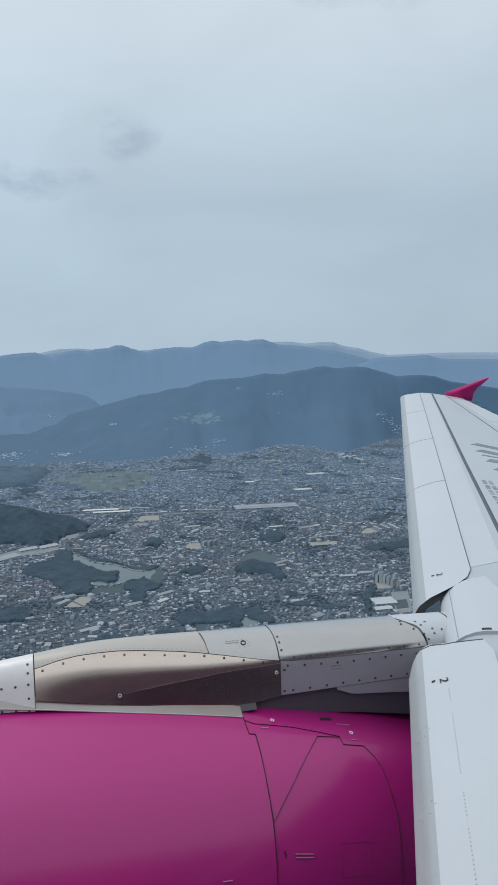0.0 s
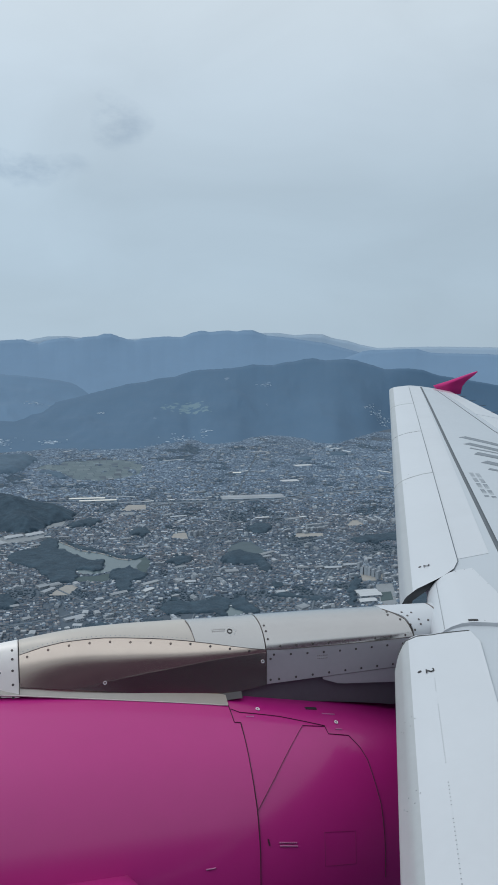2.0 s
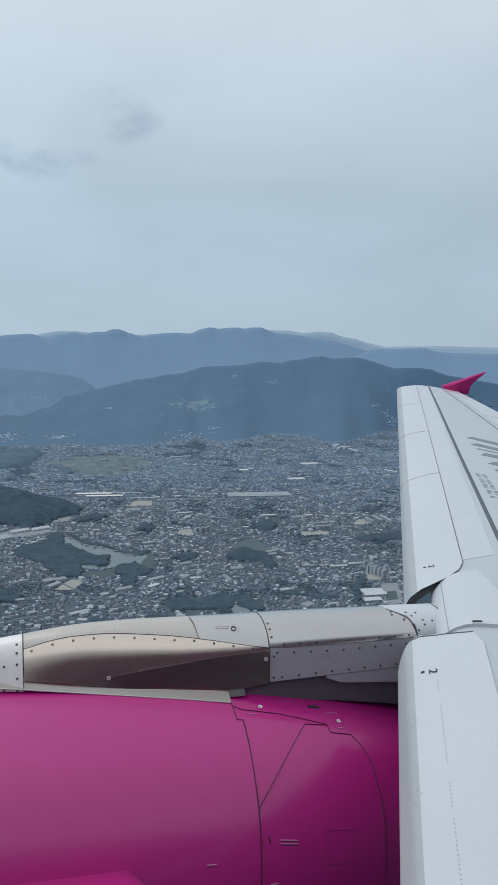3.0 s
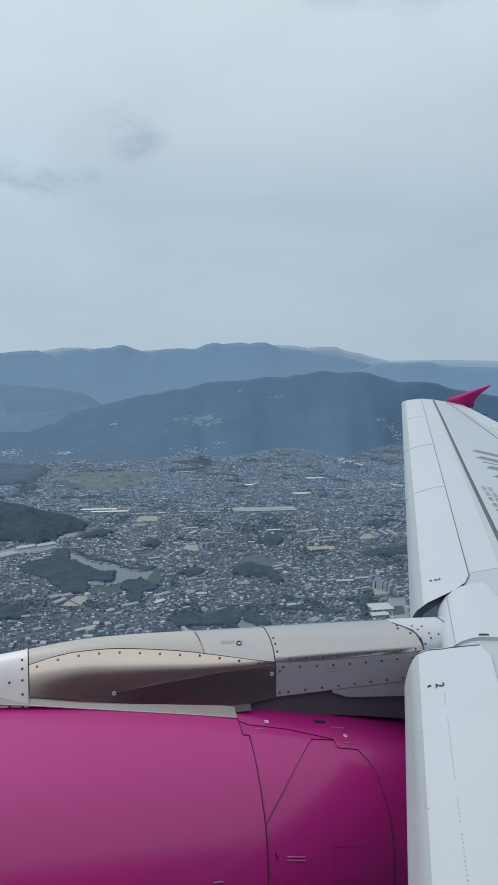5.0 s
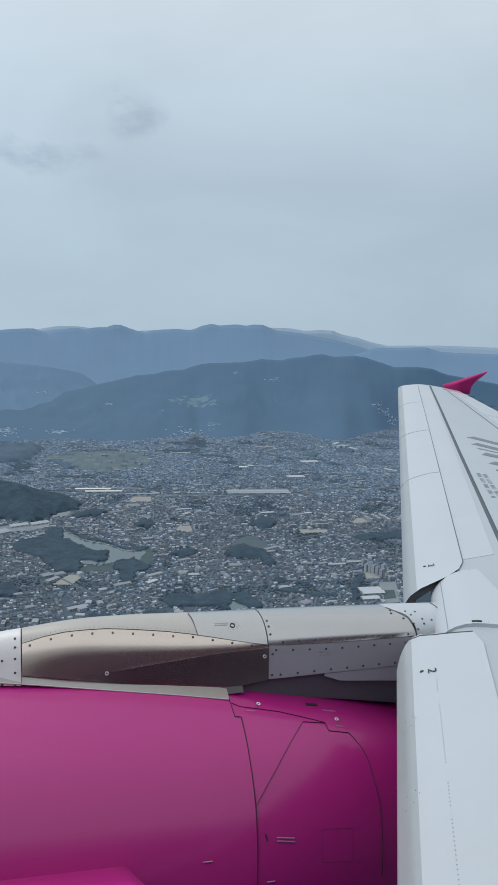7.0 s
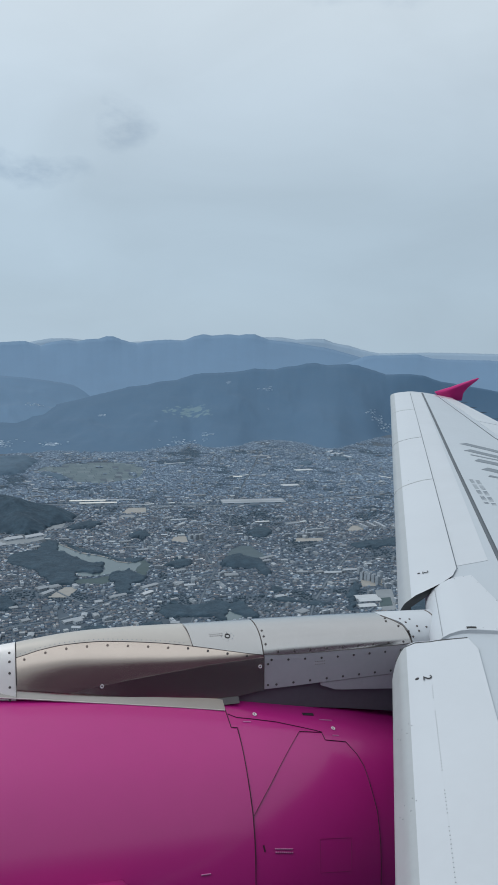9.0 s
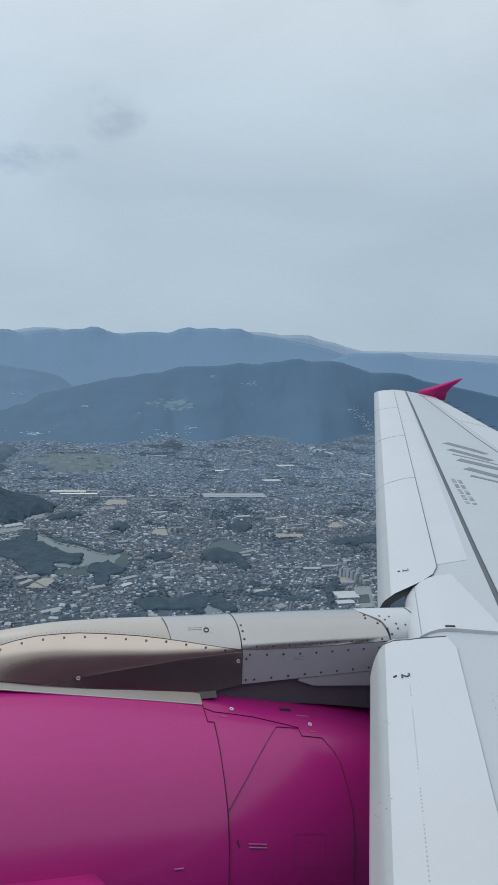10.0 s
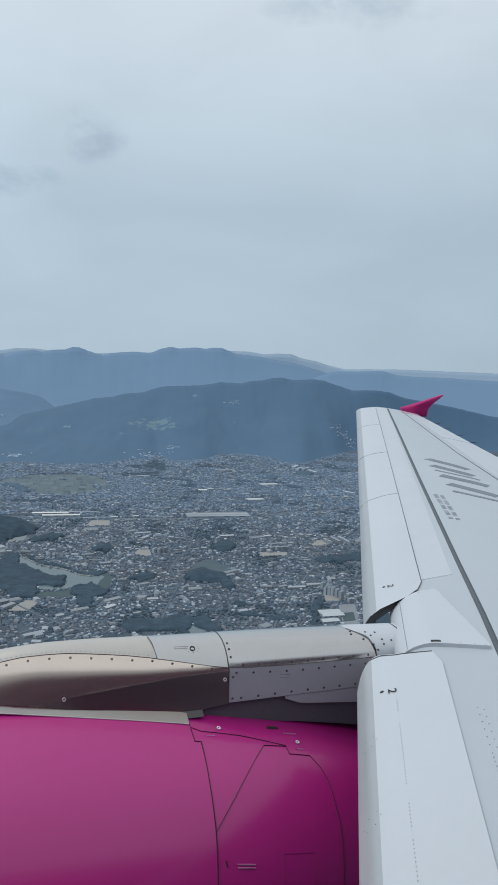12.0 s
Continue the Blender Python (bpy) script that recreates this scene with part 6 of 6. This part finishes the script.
# thickets where the town is leafiest, garden trees elsewhere
n = 120000
az, r = rng.uniform(-6.5, 34, n), np.sqrt(rng.uniform(930 ** 2, 2850 ** 2, n))
xy = np.stack([r * np.sin(np.radians(az)), r * np.cos(np.radians(az))], 1)
leafy = green(xy[:, 0], xy[:, 1])
keep = rng.random(n) < np.interp(leafy, (0.45, 0.62, 0.72, 0.75), (0.02, 0.06, 0.2, 1.0))
keep &= ~near_road(xy[:, 0], xy[:, 1], 1.5) & (r < np.interp(az, np.linspace(-12, 40, 209), edge))
xy = xy[keep]
xy = xy[free_of(xy[:, 0], xy[:, 1], True)]
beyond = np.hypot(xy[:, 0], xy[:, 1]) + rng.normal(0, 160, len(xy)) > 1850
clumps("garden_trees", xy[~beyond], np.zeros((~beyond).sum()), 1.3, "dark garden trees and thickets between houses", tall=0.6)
clumps("distant_trees", xy[beyond], np.zeros(beyond.sum()), 1.5, "hazy trees between the far houses", tall=0.5, leaves=M_TREE_HAZED)


# ---- clearings and hamlets on the mountain sides ----
def clearing(material, az, el, wide, deep, col, grain, cut):
    """Pale open ground on a wooded slope: broken patches round the place seen in that direction."""
    dg = bpy.context.evaluated_depsgraph_get()
    a, e = radians(az), radians(el + SHIFT)
    way = Vector((math.sin(a) * math.cos(e), math.cos(a) * math.cos(e), math.sin(e)))
    hit, p, nrm, _i, ob, _m = scene.ray_cast(dg, way * 900, way)
    if not hit:
        return
    n, l = material.node_tree.nodes, material.node_tree.links
    b = n["Principled BSDF"]
    before = b.inputs["Base Color"].links[0].from_socket
    geo = n.new("ShaderNodeNewGeometry")
    sub = n.new("ShaderNodeVectorMath")
    sub.operation = "SUBTRACT"
    l.new(geo.outputs["Position"], sub.inputs[0])
    sub.inputs[1].default_value = p
    fade = None
    for axis, size in ((Vector((math.cos(a), -math.sin(a), 0)), wide), (Vector((math.sin(a), math.cos(a), 0)), deep)):
        dot = n.new("ShaderNodeVectorMath")
        dot.operation = "DOT_PRODUCT"
        l.new(sub.outputs[0], dot.inputs[0])
        dot.inputs[1].default_value = axis / size
        sq = n.new("ShaderNodeMath")
        sq.operation = "MULTIPLY"
        l.new(dot.outputs["Value"], sq.inputs[0])
        l.new(dot.outputs["Value"], sq.inputs[1])
        if fade is None:
            fade = sq.outputs[0]
        else:
            add = n.new("ShaderNodeMath")
            l.new(fade, add.inputs[0])
            l.new(sq.outputs[0], add.inputs[1])
            fade = add.outputs[0]
    tex = n.new("ShaderNodeTexNoise")
    tex.inputs["Scale"].default_value, tex.inputs["Detail"].default_value = grain, 3
    l.new(geo.outputs["Position"], tex.inputs["Vector"])
    val = n.new("ShaderNodeMath")
    val.operation = "MULTIPLY_ADD"
    l.new(fade, val.inputs[0])
    val.inputs[1].default_value = -0.22
    l.new(tex.outputs["Fac"], val.inputs[2])
    step = n.new("ShaderNodeMapRange")
    step.inputs["From Min"].default_value, step.inputs["From Max"].default_value = cut, cut + 0.05
    l.new(val.outputs[0], step.inputs["Value"])
    mx = n.new("ShaderNodeMix")
    mx.data_type = "RGBA"
    l.new(step.outputs[0], mx.inputs["Factor"])
    l.new(before, mx.inputs["A"])
    mx.inputs["B"].default_value = (*col, 1)
    l.new(mx.outputs["Result"], b.inputs["Base Color"])


PALE, GREEN = (0.135, 0.200, 0.275), (0.125, 0.200, 0.245)
for spot in ((12.2, -5.22, 110, 100, GREEN, 0.034, 0.47), (9.6, -5.83, 26, 25, PALE, 0.06, 0.47), (10.9, -5.08, 50, 60, GREEN, 0.045, 0.48), (13.6, -5.12, 30, 60, GREEN, 0.045, 0.48), (5.9, -5.45, 18, 22, PALE, 0.05, 0.44), (1.1, -4.62, 40, 30, PALE, 0.05, 0.48),
             (2.5, -4.86, 30, 24, PALE, 0.05, 0.49), (-1.4, -4.97, 30, 24, PALE, 0.05, 0.48), (17.8, -3.40, 40, 26, PALE, 0.05, 0.47), (15.1, -3.01, 24, 30, PALE, 0.04, 0.50),
             (18.0, -4.86, 10, 16, PALE, 0.05, 0.43), (26.0, -5.47, 40, 50, PALE, 0.07, 0.49), (2.4, -7.48, 40, 30, PALE, 0.05, 0.46), (-1.2, -7.40, 50, 60, PALE, 0.08, 0.50),
             (13.3, -6.76, 24, 30, PALE, 0.06, 0.48), (10.0, -6.23, 10, 12, PALE, 0.06, 0.46)):
    clearing(M_HILL1, *spot)
    clearing(M_HILL2, *spot)


def hamlet(az, el, wide, deep, count, label):
    """A few dozen pale houses standing on a slope."""
    dg = bpy.context.evaluated_depsgraph_get()
    a, e = radians(az), radians(el + SHIFT)
    way = Vector((math.sin(a) * math.cos(e), math.cos(a) * math.cos(e), math.sin(e)))
    hit, p, _n, _i, _o, _m = scene.ray_cast(dg, way * 900, way)
    boxes = []
    for _ in range(count):
        u, v = rng.normal(0, wide / 2), rng.normal(0, deep / 2)
        x, y = p.x + u * math.cos(a) + v * math.sin(a), p.y - u * math.sin(a) + v * math.cos(a)
        ok, q, _n, _i, ob, _m = scene.ray_cast(dg, Vector((x, y, 300)), Vector((0, 0, -1)))
        if not ok or not ob.name.startswith(("mountain", "ground")):
            continue
        hw, hd, hh, tt = rng.uniform(2, 5), rng.uniform(1.6, 3), rng.uniform(0.8, 1.4), rng.uniform(-0.5, 0.5)
        boxes.append([(x + k * hw * math.cos(tt) - l * hd * math.sin(tt), y + k * hw * math.sin(tt) + l * hd * math.cos(tt), q.z - 2 + (hh + 2) * m)
                      for m in (0, 1) for k, l in ((-1, -1), (1, -1), (1, 1), (-1, 1))])
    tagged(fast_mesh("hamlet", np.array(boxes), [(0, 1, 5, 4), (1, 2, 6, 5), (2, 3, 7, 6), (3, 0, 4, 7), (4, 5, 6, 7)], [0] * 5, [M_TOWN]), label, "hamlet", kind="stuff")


bpy.context.view_layer.update()
for az, el, wide, deep, count, label in ((26.0, -5.51, 60, 60, 60, "pale hamlet high on the wooded slope"), (-1.2, -7.40, 70, 90, 70, "small town in the valley mouth"), (2.4, -7.52, 50, 30, 26, "pale hamlet at the foot of the slope"),
                                         (11.9, -7.43, 60, 70, 60, "houses climbing a side valley"), (6.0, -5.45, 16, 14, 9, "lone pale buildings on the slope"), (17.9, -3.40, 30, 16, 12, "pale buildings near the crest"),
                                         (13.5, -6.84, 22, 22, 14, "few pale houses on the slope"), (1.5, -4.70, 50, 20, 16, "scattered pale houses on the hazy slope"), (18.3, -7.23, 60, 40, 40, "houses climbing the foot of the mountain")):
    hamlet(az, el, wide, deep, count, label)
